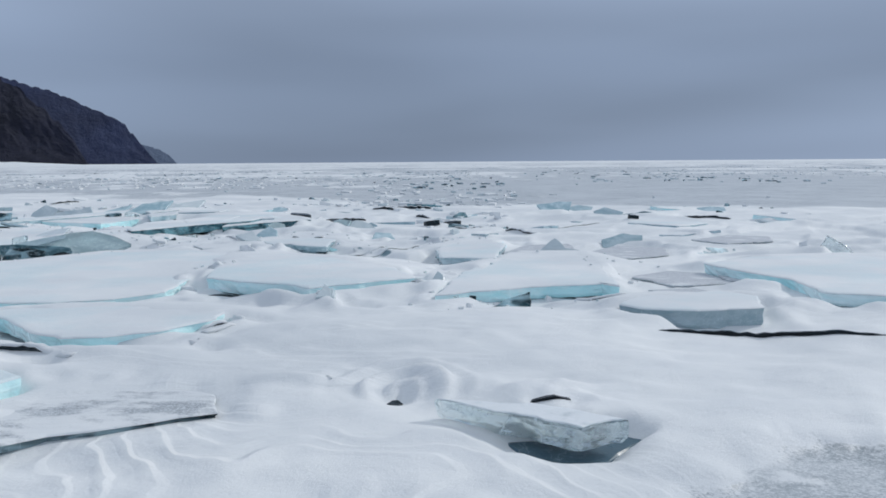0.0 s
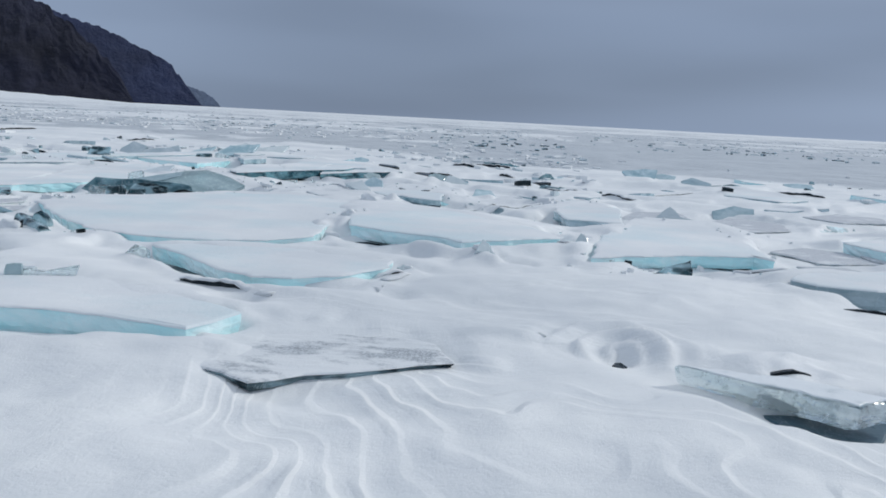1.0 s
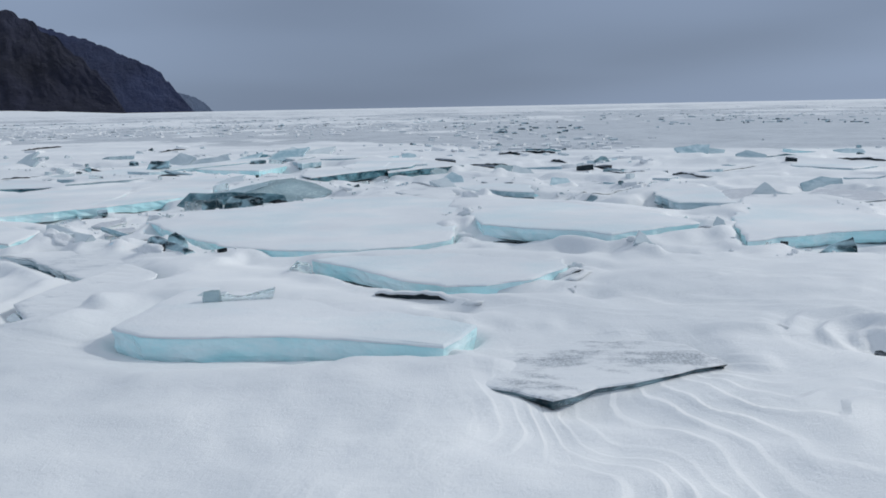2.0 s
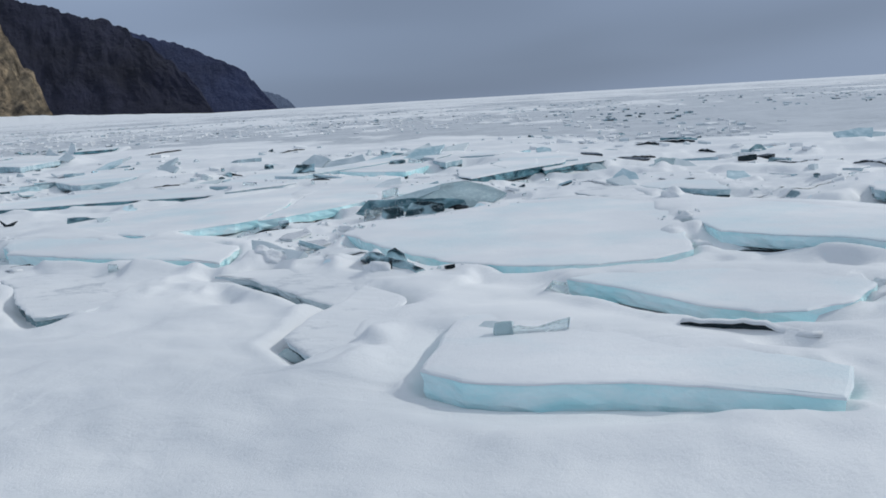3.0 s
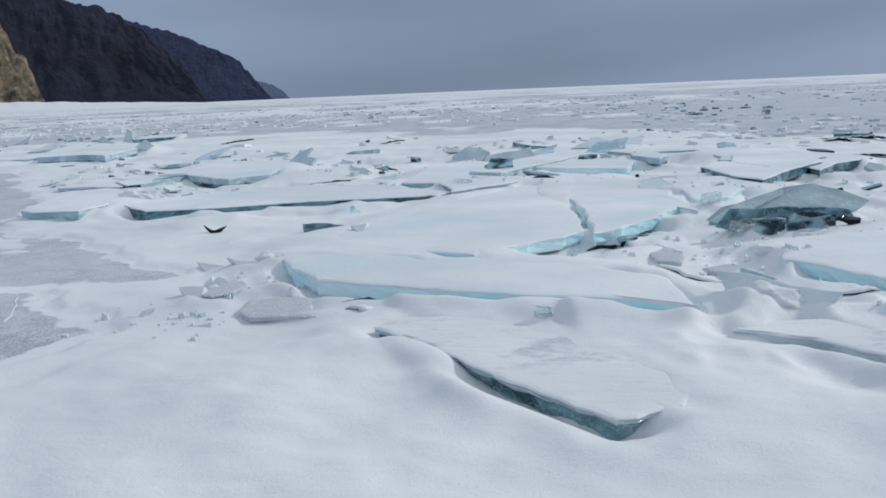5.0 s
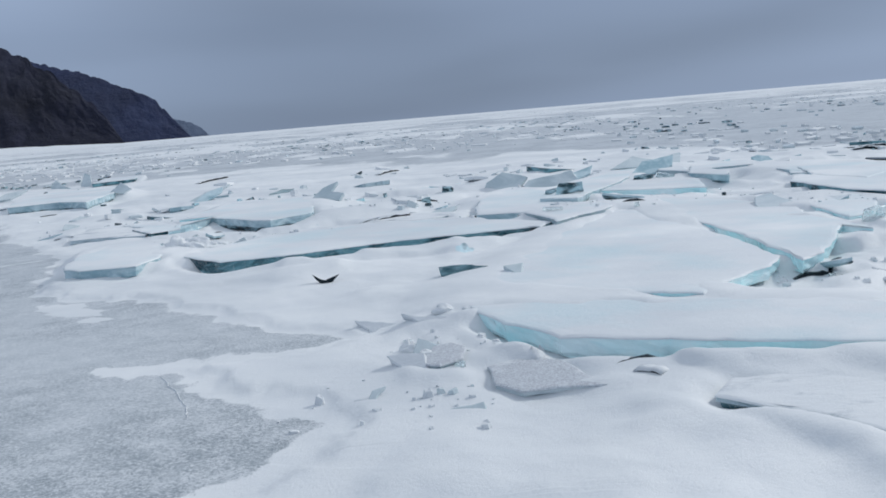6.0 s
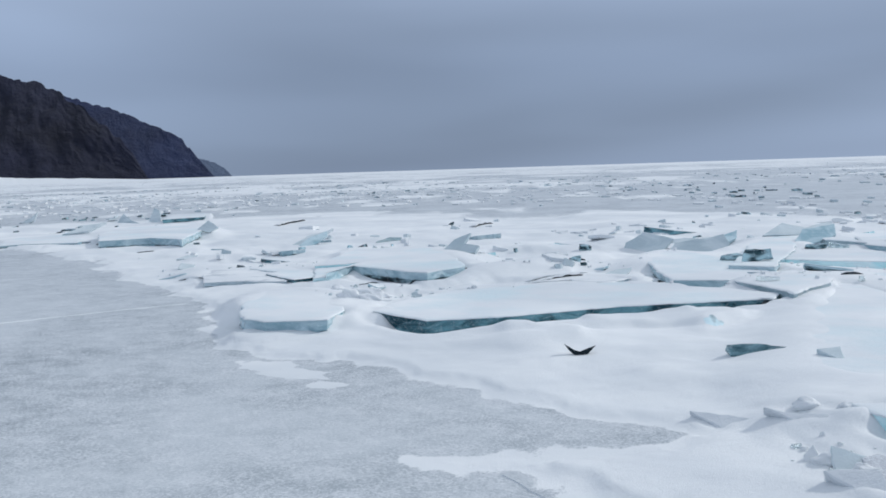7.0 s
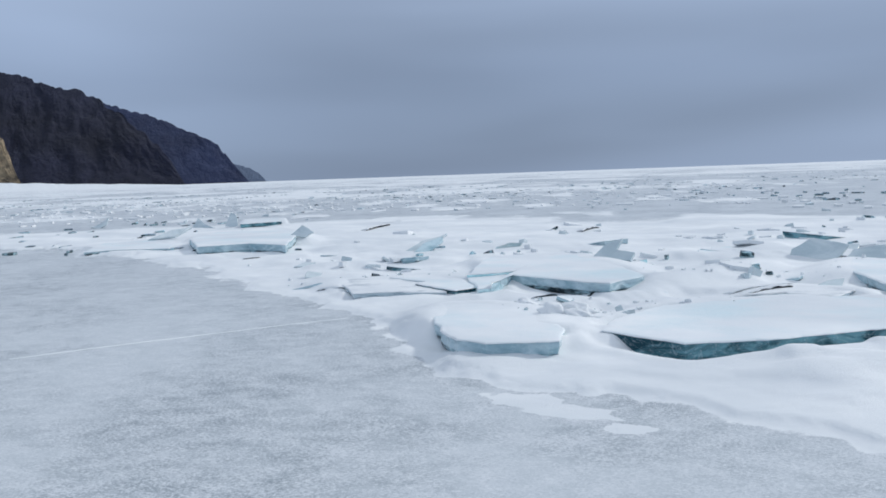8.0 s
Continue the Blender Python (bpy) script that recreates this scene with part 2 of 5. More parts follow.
# ------------------------------------------------------------------ the ice floes, as they lie on the lake
FLOES, DRIFTS, HEAPS, CHUNKS, SEAMS, REARS = [], [], [], [], [], []


def lay(x, y, top, gx, gy, thick, kind, outline, bank=(90, 80), scour=0.0):
    """A floe: middle, height of the top, its slope along x and y, thickness, kind of ice, outline round its middle,
    and the side (direction and spread in degrees) on which snow is banked up to its top; scour: width of the hollow blown out along its free sides."""
    FLOES.append((x, y, top, gx, gy, thick, kind, outline, bank, scour))


def drift(x, y, length, width, turn, height):
    """A drift or, with a negative height, a hollow in the snow."""
    DRIFTS.append((x, y, length, width, turn, height))


# beside the start
lay(0.39, 3.90, 0.170, 0.020, -0.030, 0.12, "g", [(-0.47, 0.27), (-0.25, 0.06), (0.21, -0.30), (0.45, -0.18), (0.04, 0.15)], bank=(90, 1))
lay(0.65, 3.77, 0.020, 0.000, 0.000, 0.05, "l", [(-0.38, 0.11), (-0.32, -0.08), (-0.12, -0.21), (0.07, -0.17), (0.20, 0.01), (0.33, 0.13), (0.23, 0.21)], bank=(90, 1))
lay(2.09, 6.81, 0.190, 0.000, 0.000, 0.18, "c", [(-0.64, -0.10), (-0.50, -0.30), (-0.08, -0.41), (0.51, -0.28), (0.66, 0.24), (0.41, 0.58), (-0.36, 0.27)])
lay(1.06, 8.49, 0.200, 0.000, 0.015, 0.13, "s", [(-1.16, -1.21), (-0.73, -1.00), (-0.16, -0.78), (0.47, -0.64), (0.61, -0.80), (0.64, -0.13), (0.71, 0.66), (0.69, 1.78), (-0.25, 1.77), (-0.85, 0.23)])
lay(4.04, 8.48, 0.190, 0.000, 0.000, 0.13, "s", [(-1.02, 0.88), (-0.87, 0.28), (-0.57, -0.45), (-0.63, -1.25), (-0.17, -1.45), (0.36, -1.65), (2.07, 0.51), (1.07, 1.68), (-0.24, 1.45)])
# two grey plates that paint shaded patches of the snow
lay(2.65, 9.00, 0.075, 0.000, 0.000, 0.03, "w", [(-0.26, -0.58), (0.46, -0.41), (0.34, 0.37), (-0.01, 0.54), (-0.53, 0.08)], bank=(90, 1))
lay(2.44, 7.93, 0.065, 0.000, 0.000, 0.03, "w", [(-0.24, -0.36), (0.45, -0.26), (0.15, 0.36), (-0.36, 0.27)], bank=(90, 1))
lay(-1.99, 4.15, 0.090, 0.000, -0.030, 0.06, "p", [(-0.70, -0.26), (-0.45, -0.34), (-0.16, -0.53), (0.14, -0.32), (0.44, -0.16), (0.77, 0.02), (0.65, 0.38), (0.21, 0.57), (-0.29, 0.49), (-0.59, 0.17)], bank=(125, 95))
lay(-0.56, 9.28, 0.150, 0.000, 0.000, 0.06, "q", [(-0.61, -0.20), (0.12, -0.71), (0.70, -0.70), (0.64, -0.18), (-0.21, 0.82), (-0.65, 0.98)])
lay(0.31, 11.10, 0.200, 0.000, 0.000, 0.12, "b", [(-0.44, -0.18), (-0.34, -1.11), (0.31, -1.21), (0.56, 0.56), (0.20, 1.39), (-0.29, 0.55)])
lay(4.65, 16.84, 0.120, 0.000, 0.000, 0.1, "b", [(-0.88, -0.39), (-0.11, -1.32), (0.67, -0.66), (0.59, 1.18), (-0.28, 1.18)])
lay(1.41, 11.60, 0.090, 0.000, 0.000, 0.03, "w", [(-0.44, -0.83), (0.08, -0.82), (0.56, -0.04), (0.53, 1.03), (-0.12, 0.86), (-0.61, -0.19)], bank=(90, 1))
lay(2.72, 11.63, 0.070, 0.000, 0.000, 0.03, "w", [(-0.31, -0.81), (0.41, -0.42), (0.60, 0.41), (-0.03, 0.86), (-0.67, -0.04)], bank=(90, 1))
lay(3.57, 9.08, 0.090, 0.000, 0.000, 0.03, "w", [(-0.49, -0.43), (-0.17, -0.65), (0.47, -0.25), (0.60, 0.45), (0.06, 0.73), (-0.47, 0.16)], bank=(90, 1))
lay(4.86, 13.29, 0.080, 0.000, 0.000, 0.03, "w", [(-0.41, -0.71), (0.44, -0.37), (0.67, 0.36), (0.07, 0.74), (-0.78, -0.03)], bank=(90, 1))
# the big floes in the middle
lay(-3.58, 4.72, 0.165, 0.000, -0.010, 0.165, "s", [(-1.03, -0.09), (-0.79, -0.26), (-0.42, -0.31), (0.01, -0.28), (0.36, -0.34), (0.71, -0.44), (0.92, -0.51), (1.09, -0.09), (0.85, 0.09), (0.34, 0.43), (0.05, 0.62), (-0.35, 0.86), (-0.70, 1.04), (-0.93, 1.02), (-1.00, 0.55)], bank=(75, 70), scour=0.44)
lay(-2.76, 6.24, 0.185, 0.000, 0.000, 0.13, "s", [(-1.07, 0.34), (-0.67, -0.00), (-0.26, -0.47), (0.06, -0.67), (0.34, -0.64), (0.66, -0.45), (0.96, -0.01), (0.96, 0.25), (0.22, 0.61), (-0.33, 0.56), (-0.88, 0.48)], bank=(80, 70), scour=0.15)
lay(-4.33, 8.86, 0.180, 0.005, 0.030, 0.14, "s", [(-1.88, 0.15), (-1.18, -0.66), (-0.60, -1.26), (0.02, -1.51), (0.77, -1.57), (1.29, -1.38), (1.60, -1.10), (1.81, 1.55), (0.88, 1.90), (-0.17, 1.75), (-0.91, 0.94), (-1.67, 0.75)], bank=(90, 75), scour=0.12)
lay(-1.59, 8.63, 0.235, 0.000, 0.000, 0.14, "s", [(-0.97, 0.25), (-0.84, -0.50), (-0.45, -0.77), (0.03, -0.95), (0.32, -1.23), (0.81, -0.86), (1.28, -0.58), (0.99, 0.29), (0.28, 1.14), (-0.59, 1.66), (-0.87, 1.54)])
# plates at the foot of the hummocks
lay(-8.08, 6.78, 0.110, -0.005, -0.035, 0.045, "q", [(-1.06, 0.69), (-0.64, 0.30), (-0.20, -0.29), (0.11, -0.59), (0.35, -0.84), (0.45, -0.81), (0.66, -0.66), (0.77, -0.44), (0.61, 0.11), (0.16, 0.64), (-0.40, 1.04), (-0.89, 0.96)], bank=(55, 92))
lay(-6.09, 7.04, 0.110, 0.000, 0.000, 0.08, "q", [(-0.85, 0.31), (-0.46, 0.15), (-0.04, -0.26), (0.33, -0.61), (0.59, -0.83), (0.70, -0.21), (0.53, 0.12), (0.15, 0.35), (-0.27, 0.53), (-0.68, 0.46)], bank=(60, 85))
lay(-5.87, 6.65, 0.055, 0.000, 0.000, 0.05, "t", [(-0.18, 0.09), (0.15, -0.27), (0.17, -0.06), (-0.14, 0.23)], bank=(90, 1))
lay(-5.25, 5.63, 0.140, -0.050, 0.030, 0.06, "q", [(-0.34, -0.32), (-0.20, -0.48), (-0.06, -0.63), (0.16, -0.35), (0.32, 0.18), (0.25, 0.65), (-0.12, 0.93)], bank=(0, 80))
lay(-8.76, 8.66, 0.160, 0.000, 0.020, 0.15, "s", [(-1.40, 0.24), (-1.06, -0.16), (-0.58, -0.30), (0.29, -0.53), (1.23, -0.70), (1.71, -0.93), (1.55, -0.08), (0.87, 0.36), (0.02, 0.55), (-0.91, 0.73), (-1.65, 0.78)], bank=(75, 70), scour=0.16)
lay(-8.64, 11.70, 0.170, 0.000, 0.000, 0.13, "s", [(-0.02, -2.35), (0.28, -1.99), (0.76, -1.56), (0.96, -1.21), (0.92, -0.40), (0.69, 1.25), (0.72, 3.32), (0.64, 3.58), (-0.15, 2.64), (-0.87, 0.73), (-1.41, -0.68), (-1.73, -1.33), (-0.79, -1.99)], bank=(150, 122))
lay(-7.03, 12.37, 0.190, 0.000, 0.000, 0.13, "s", [(-0.57, -2.19), (-0.29, -1.94), (0.44, -0.66), (0.60, -0.97), (0.57, -0.41), (0.43, 0.19), (0.73, 1.27), (0.21, 2.07), (-0.74, 2.92), (-0.77, 0.40), (-0.60, -0.68)], bank=(90, 60))
lay(-6.99, 9.79, 0.065, 0.000, 0.000, 0.05, "w", [(-0.14, 0.09), (-0.11, -0.28), (0.08, -0.37), (0.17, 0.07), (-0.01, 0.49)], bank=(90, 1))
lay(-6.55, 9.10, 0.065, 0.000, 0.000, 0.04, "w", [(-0.23, 0.10), (-0.01, -0.39), (0.18, 0.03), (0.05, 0.26)], bank=(90, 1))
lay(-3.24, 12.56, 0.085, 0.000, 0.000, 0.05, "w", [(-0.66, 0.81), (-0.31, -0.06), (0.06, -0.99), (0.58, -1.24), (0.55, -0.53), (0.19, 1.02), (-0.41, 1.00)], bank=(90, 1))
lay(-2.27, 12.47, 0.200, 0.000, 0.000, 0.12, "b", [(-0.49, -0.25), (-0.25, -0.69), (0.08, -0.57), (0.53, 0.52), (0.13, 0.99)])
# floes behind them
lay(-3.64, 16.36, 0.220, 0.000, 0.000, 0.14, "t", [(-0.47, -1.47), (0.09, -0.50), (0.89, 0.26), (0.24, 1.46), (-0.75, 0.25)])
lay(-4.39, 17.42, 0.260, 0.000, 0.000, 0.1, "b", [(-0.48, -1.65), (0.90, -0.87), (0.52, 0.95), (-0.94, 1.57)])
lay(-2.10, 12.34, 0.200, 0.000, 0.000, 0.1, "b", [(-0.55, 0.12), (-0.01, -0.71), (0.42, -0.93), (0.41, 0.13), (-0.28, 1.39)])
lay(-3.17, 11.72, 0.200, 0.000, 0.000, 0.08, "q", [(-0.54, 0.04), (0.03, -0.81), (0.47, -0.79), (0.27, 0.44), (-0.24, 1.12)])
lay(-4.66, 16.10, 0.280, 0.000, 0.000, 0.14, "b", [(-0.49, -0.20), (-0.13, -1.14), (0.40, -0.59), (0.39, 0.75), (-0.18, 1.17)])
lay(-6.18, 17.79, 0.280, 0.000, 0.000, 0.14, "b", [(-0.35, -0.06), (0.06, -1.00), (0.30, -0.12), (-0.01, 1.17)])
lay(-6.52, 19.09, 0.300, 0.000, 0.000, 0.16, "c", [(-0.35, -0.57), (0.03, -1.27), (0.34, 0.66), (-0.02, 1.17)])
lay(-5.62, 18.98, 0.280, 0.000, 0.000, 0.12, "b", [(-0.71, -0.69), (0.47, -0.48), (0.59, 0.53), (-0.35, 0.64)])
lay(-4.54, 17.29, 0.250, 0.000, 0.000, 0.12, "b", [(-0.66, -0.65), (-0.12, -1.04), (0.69, 0.13), (0.38, 1.05), (-0.29, 0.51)])
lay(-7.86, 18.09, 0.260, 0.000, 0.000, 0.12, "b", [(-1.47, -2.42), (-0.93, -2.66), (0.13, -0.48), (1.36, 2.30), (1.11, 2.66), (-0.20, 0.60)])
lay(-15.71, 16.75, 0.150, 0.000, 0.000, 0.12, "t", [(-0.48, 0.07), (0.16, -0.69), (0.44, -0.42), (0.16, 0.66), (-0.29, 0.38)])
lay(-4.84, 15.21, 0.270, 0.000, 0.000, 0.16, "t", [(-0.88, 0.10), (-0.67, -1.25), (-0.42, -1.72), (0.25, -0.58), (1.02, 0.53), (1.17, 1.43), (0.10, 0.73), (-0.59, 0.76)], bank=(90, 1))
lay(-7.79, 16.93, 0.220, 0.000, 0.000, 0.16, "s", [(-1.09, -1.04), (-0.64, -0.30), (0.08, -0.71), (1.02, -1.08), (1.25, 0.28), (0.07, 1.54), (-0.69, 1.30)])
lay(-6.62, 13.48, 0.220, 0.050, 0.150, 0.05, "f", [(-0.29, -0.15), (-0.02, -0.48), (0.28, -0.30), (0.13, 0.48), (-0.11, 0.37)], bank=(90, 1))
lay(-5.96, 13.03, 0.220, 0.000, 0.000, 0.1, "s", [(-0.39, 0.07), (-0.40, -0.98), (0.01, -0.81), (0.57, 0.48), (0.21, 1.24)])
lay(-9.61, 16.35, 0.200, 0.000, 0.000, 0.13, "b", [(-0.54, 1.11), (-0.71, -0.65), (-0.68, -1.56), (-0.00, -1.67), (0.74, -1.03), (0.73, 0.28), (0.45, 1.48), (0.02, 2.04)])
lay(-9.04, 14.16, 0.240, 0.000, 0.000, 0.18, "c", [(-0.34, -0.53), (-0.29, -0.90), (0.47, 0.01), (0.65, 0.52), (0.12, 0.72), (-0.61, 0.18)])
lay(-11.69, 13.50, 0.185, 0.000, 0.000, 0.18, "t", [(-2.23, -0.47), (-1.59, -1.08), (-0.88, -0.97), (-0.16, -0.70), (0.46, -0.47), (1.09, -0.37), (2.16, -0.21), (2.34, 0.15), (1.96, 0.54), (0.75, 1.28), (-0.41, 1.31), (-1.43, 0.88), (-2.05, 0.12)], bank=(90, 80), scour=0.22)
lay(-14.00, 17.23, 0.235, 0.000, 0.000, 0.15, "b", [(-1.06, -1.16), (-0.81, -0.33), (-0.38, -0.70), (0.19, -1.24), (0.46, -1.38), (0.98, -0.75), (0.82, 0.37), (0.50, 2.06), (-0.06, 2.47), (-0.65, 0.66)])
lay(-15.92, 17.38, 0.140, 0.000, 0.000, 0.08, "b", [(-0.19, -0.24), (0.20, -0.83), (0.43, -0.15), (0.35, 0.39), (-0.02, 0.59), (-0.77, 0.24)])
lay(-15.17, 16.94, 0.170, 0.000, 0.000, 0.1, "s", [(-0.32, 0.38), (-0.08, -0.93), (0.10, -0.85), (0.30, 0.54), (-0.01, 0.87)])
lay(-16.53, 16.86, 0.120, 0.000, 0.000, 0.08, "q", [(-0.98, 0.85), (-0.43, -0.69), (0.15, -0.61), (0.86, -0.76), (0.68, 0.27), (-0.28, 0.94)])
lay(-15.01, 13.56, 0.190, 0.000, 0.000, 0.15, "b", [(-0.62, 0.65), (-0.44, -0.42), (-0.24, -0.88), (0.03, -1.06), (0.68, -0.99), (0.75, -0.51), (0.45, 0.79), (-0.08, 1.24), (-0.53, 1.17)], bank=(60, 80))
lay(-14.71, 18.61, 0.220, 0.000, 0.000, 0.1, "s", [(-0.76, -1.48), (-0.07, -1.13), (0.76, 0.42), (0.66, 1.19), (-0.59, 1.00)])
lay(-11.35, 15.38, 0.150, 0.000, 0.000, 0.06, "q", [(-0.84, -0.26), (-0.19, -0.03), (0.26, -0.39), (0.71, 0.12), (0.06, 0.56)])
lay(-21.79, 25.76, 0.250, 0.000, 0.000, 0.2, "b", [(-0.25, -2.65), (0.74, -2.07), (1.86, -2.83), (1.04, 1.19), (-0.13, 3.46), (-1.78, 3.14), (-1.49, -0.24)])
lay(-24.51, 35.18, 0.200, 0.000, 0.000, 0.14, "t", [(-0.13, -2.11), (1.04, -1.01), (0.16, 1.64), (-1.07, 1.48)])
lay(-24.86, 25.64, 0.100, 0.000, 0.000, 0.06, "b", [(-0.54, -1.49), (-0.02, -1.05), (1.43, -0.99), (1.20, -0.15), (-0.31, 2.08), (-1.75, 1.58)])
lay(-10.04, 8.11, 0.060, 0.000, 0.000, 0.05, "w", [(0.21, 0.22), (-0.07, 0.32), (-0.26, 0.19), (-0.22, -0.14), (-0.07, -0.30), (0.41, -0.28)], bank=(90, 1))
lay(-10.58, 8.50, 0.100, 0.000, 0.000, 0.07, "w", [(0.04, 0.26), (-0.07, 0.20), (-0.14, -0.05), (-0.10, -0.20), (-0.01, -0.23), (0.13, -0.12), (0.14, 0.15)], bank=(90, 1))


def chunk(x, y, width, depth, tall, turn, lean, kind):
    """A broken block with the drift about it; a clod of snow (n) is all drift."""
    if kind == "n":
        drift(x, y, width * 0.45, max(depth * 0.4, 0.1), turn, min(tall * 0.3, 0.055))
        return
    if kind == "m":
        width, depth, tall = width * 1.3, max(depth * 1.6, width * 0.8), tall * 0.75
    CHUNKS.append((x, y, width, depth, tall, turn, lean, kind))
    drift(x - 0.2 * width, y + 0.3 * depth, width * 0.75, depth * 0.6, turn, min(tall * 0.2, 0.04))


def seam(x, y, length, tall, turn, lip=True):
    """A slit under a lip of snow, or under the edge of a floe: its shade is drawn in black."""
    SEAMS.append((x, y, length, tall * 0.8, turn, lip))
    c, s = math.cos(radians(turn)), math.sin(radians(turn))
    side = 1 if c >= 0 else -1
    if lip:
        drift(x + s * side * 0.10, y - c * side * 0.10, length * 0.6, 0.09, turn, -0.03)
        drift(x - s * side * 0.10, y + c * side * 0.10, length * 0.5, 0.12, turn, min(tall * 0.8, 0.05))


chunk(-4.51, 14.23, 0.33, 0.17, 0.10, 0, 4, "g")
chunk(-7.32, 17.81, 0.38, 0.19, 0.10, 0, 4, "d")
chunk(-6.94, 17.88, 0.37, 0.19, 0.12, 0, 4, "g")
chunk(-9.01, 16.70, 0.36, 0.18, 0.12, 0, 4, "d")
chunk(-9.29, 14.23, 0.30, 0.15, 0.12, 0, 4, "g")
chunk(-10.87, 19.53, 0.31, 0.16, 0.13, 0, 4, "d")
chunk(-5.40, 7.15, 0.19, 0.09, 0.13, 0, 4, "m")
chunk(-6.57, 7.81, 0.29, 0.15, 0.14, 0, 4, "m")
chunk(-6.72, 8.22, 0.18, 0.09, 0.09, 0, 4, "m")
chunk(-10.60, 9.56, 0.16, 0.08, 0.09, 0, 4, "m")
chunk(-10.79, 8.80, 0.16, 0.08, 0.11, 0, 4, "m")
chunk(-10.67, 8.56, 0.14, 0.07, 0.13, 0, 4, "m")
chunk(-10.39, 9.43, 0.13, 0.07, 0.08, 0, 4, "m")
chunk(-14.36, 13.96, 0.21, 0.11, 0.19, 0, 4, "m")
chunk(-14.09, 14.15, 0.32, 0.16, 0.20, 0, 4, "m")
chunk(-14.08, 14.79, 0.27, 0.13, 0.13, 0, 4, "m")
chunk(-14.62, 14.71, 0.21, 0.10, 0.12, 0, 4, "m")
chunk(-2.59, 9.14, 0.19, 0.09, 0.16, 0, 4, "m")
chunk(-2.60, 8.11, 0.16, 0.08, 0.14, 0, 4, "m")
chunk(-2.57, 10.46, 0.18, 0.09, 0.14, 0, 4, "m")
chunk(-1.70, 6.47, 0.10, 0.05, 0.09, 0, 4, "m")
chunk(-1.11, 7.22, 0.10, 0.05, 0.05, 0, 4, "m")
chunk(-3.70, 6.55, 0.17, 0.08, 0.10, 0, 4, "m")
chunk(-6.65, 7.82, 0.18, 0.09, 0.11, 0, 4, "m")
chunk(-6.54, 9.05, 0.13, 0.07, 0.08, 0, 4, "m")
chunk(-6.25, 9.41, 0.16, 0.08, 0.09, 0, 4, "m")
chunk(-14.10, 13.95, 0.23, 0.12, 0.12, 0, 4, "m")
chunk(-14.34, 14.46, 0.19, 0.09, 0.10, 0, 4, "m")
chunk(-0.24, 16.88, 0.38, 0.19, 0.13, 0, 4, "k")
chunk(0.17, 17.34, 0.42, 0.21, 0.12, 0, 4, "k")
chunk(0.29, 16.76, 0.47, 0.23, 0.07, 0, 4, "d")
chunk(-0.32, 4.47, 0.10, 0.07, 0.04, 20, 12, "k")
chunk(0.24, 7.35, 0.07, 0.04, 0.04, 0, 4, "k")
chunk(4.08, 17.33, 0.31, 0.16, 0.10, 0, 4, "k")
chunk(-5.11, 10.76, 0.21, 0.10, 0.08, 0, 4, "k")
chunk(-5.45, 10.55, 0.33, 0.16, 0.13, 0, 4, "d")
chunk(-5.94, 10.48, 0.30, 0.15, 0.11, 0, 4, "d")
chunk(-6.22, 10.50, 0.22, 0.11, 0.12, 0, 4, "g")
chunk(-5.26, 10.99, 0.19, 0.10, 0.09, 0, 4, "k")
chunk(-8.06, 7.60, 0.13, 0.07, 0.07, 0, 4, "g")
chunk(-5.41, 14.91, 0.36, 0.18, 0.12, 0, 4, "d")
chunk(-4.99, 14.47, 0.46, 0.23, 0.10, 0, 4, "k")
chunk(-4.80, 7.30, 0.10, 0.05, 0.04, 0, 4, "k")
chunk(-6.24, 11.79, 0.25, 0.12, 0.13, 0, 4, "g")
chunk(-3.93, 15.99, 0.78, 0.39, 0.11, 0, 4, "t")
chunk(-4.64, 16.01, 0.34, 0.17, 0.09, 0, 4, "d")
chunk(-4.98, 14.69, 0.42, 0.21, 0.11, 0, 4, "d")
chunk(-3.20, 17.85, 0.62, 0.31, 0.06, 0, 4, "k")
chunk(-2.28, 18.05, 0.75, 0.38, 0.06, 0, 4, "k")
chunk(-11.20, 17.87, 0.19, 0.09, 0.11, 0, 4, "d")
chunk(-8.69, 15.91, 0.30, 0.15, 0.11, 0, 4, "g")
chunk(-9.32, 19.37, 0.34, 0.17, 0.10, 0, 4, "k")
chunk(-5.30, 7.17, 0.05, 0.03, 0.08, 0, 4, "k")
chunk(-6.58, 7.85, 0.31, 0.15, 0.09, 0, 4, "f")
chunk(7.15, 16.71, 1.24, 0.62, 0.24, 0, 4, "n")
chunk(-10.67, 9.34, 0.27, 0.15, 0.19, 10, 6, "n")
chunk(-6.72, 7.92, 0.30, 0.16, 0.17, 10, 5, "n")
chunk(6.57, 15.62, 1.08, 0.59, 0.24, -0, 0, "n")
chunk(-1.02, 7.12, 0.15, 0.09, 0.11, -0, 10, "n")
chunk(1.59, 11.39, 0.55, 0.30, 0.24, -0, 5, "n")
chunk(-1.06, 7.09, 0.29, 0.16, 0.10, 4, -12, "n")
chunk(-2.70, 8.59, 0.20, 0.28, 0.35, 4, 8, "n")
chunk(-5.41, 6.61, 0.55, 0.30, 0.06, 4, 4, "n")
chunk(-10.72, 9.51, 0.35, 0.19, 0.10, 2, 6, "n")
chunk(-10.50, 8.22, 0.41, 0.23, 0.06, 2, 6, "n")
chunk(-11.04, 9.71, 0.48, 0.26, 0.07, 2, 6, "n")
chunk(-10.74, 7.68, 0.36, 0.20, 0.06, 2, 0, "n")
chunk(-11.11, 8.43, 0.28, 0.16, 0.04, 2, 0, "n")
chunk(-10.16, 8.16, 0.32, 0.18, 0.06, 2, 0, "n")
chunk(-10.45, 9.84, 0.17, 0.10, 0.12, 2, -8, "n")
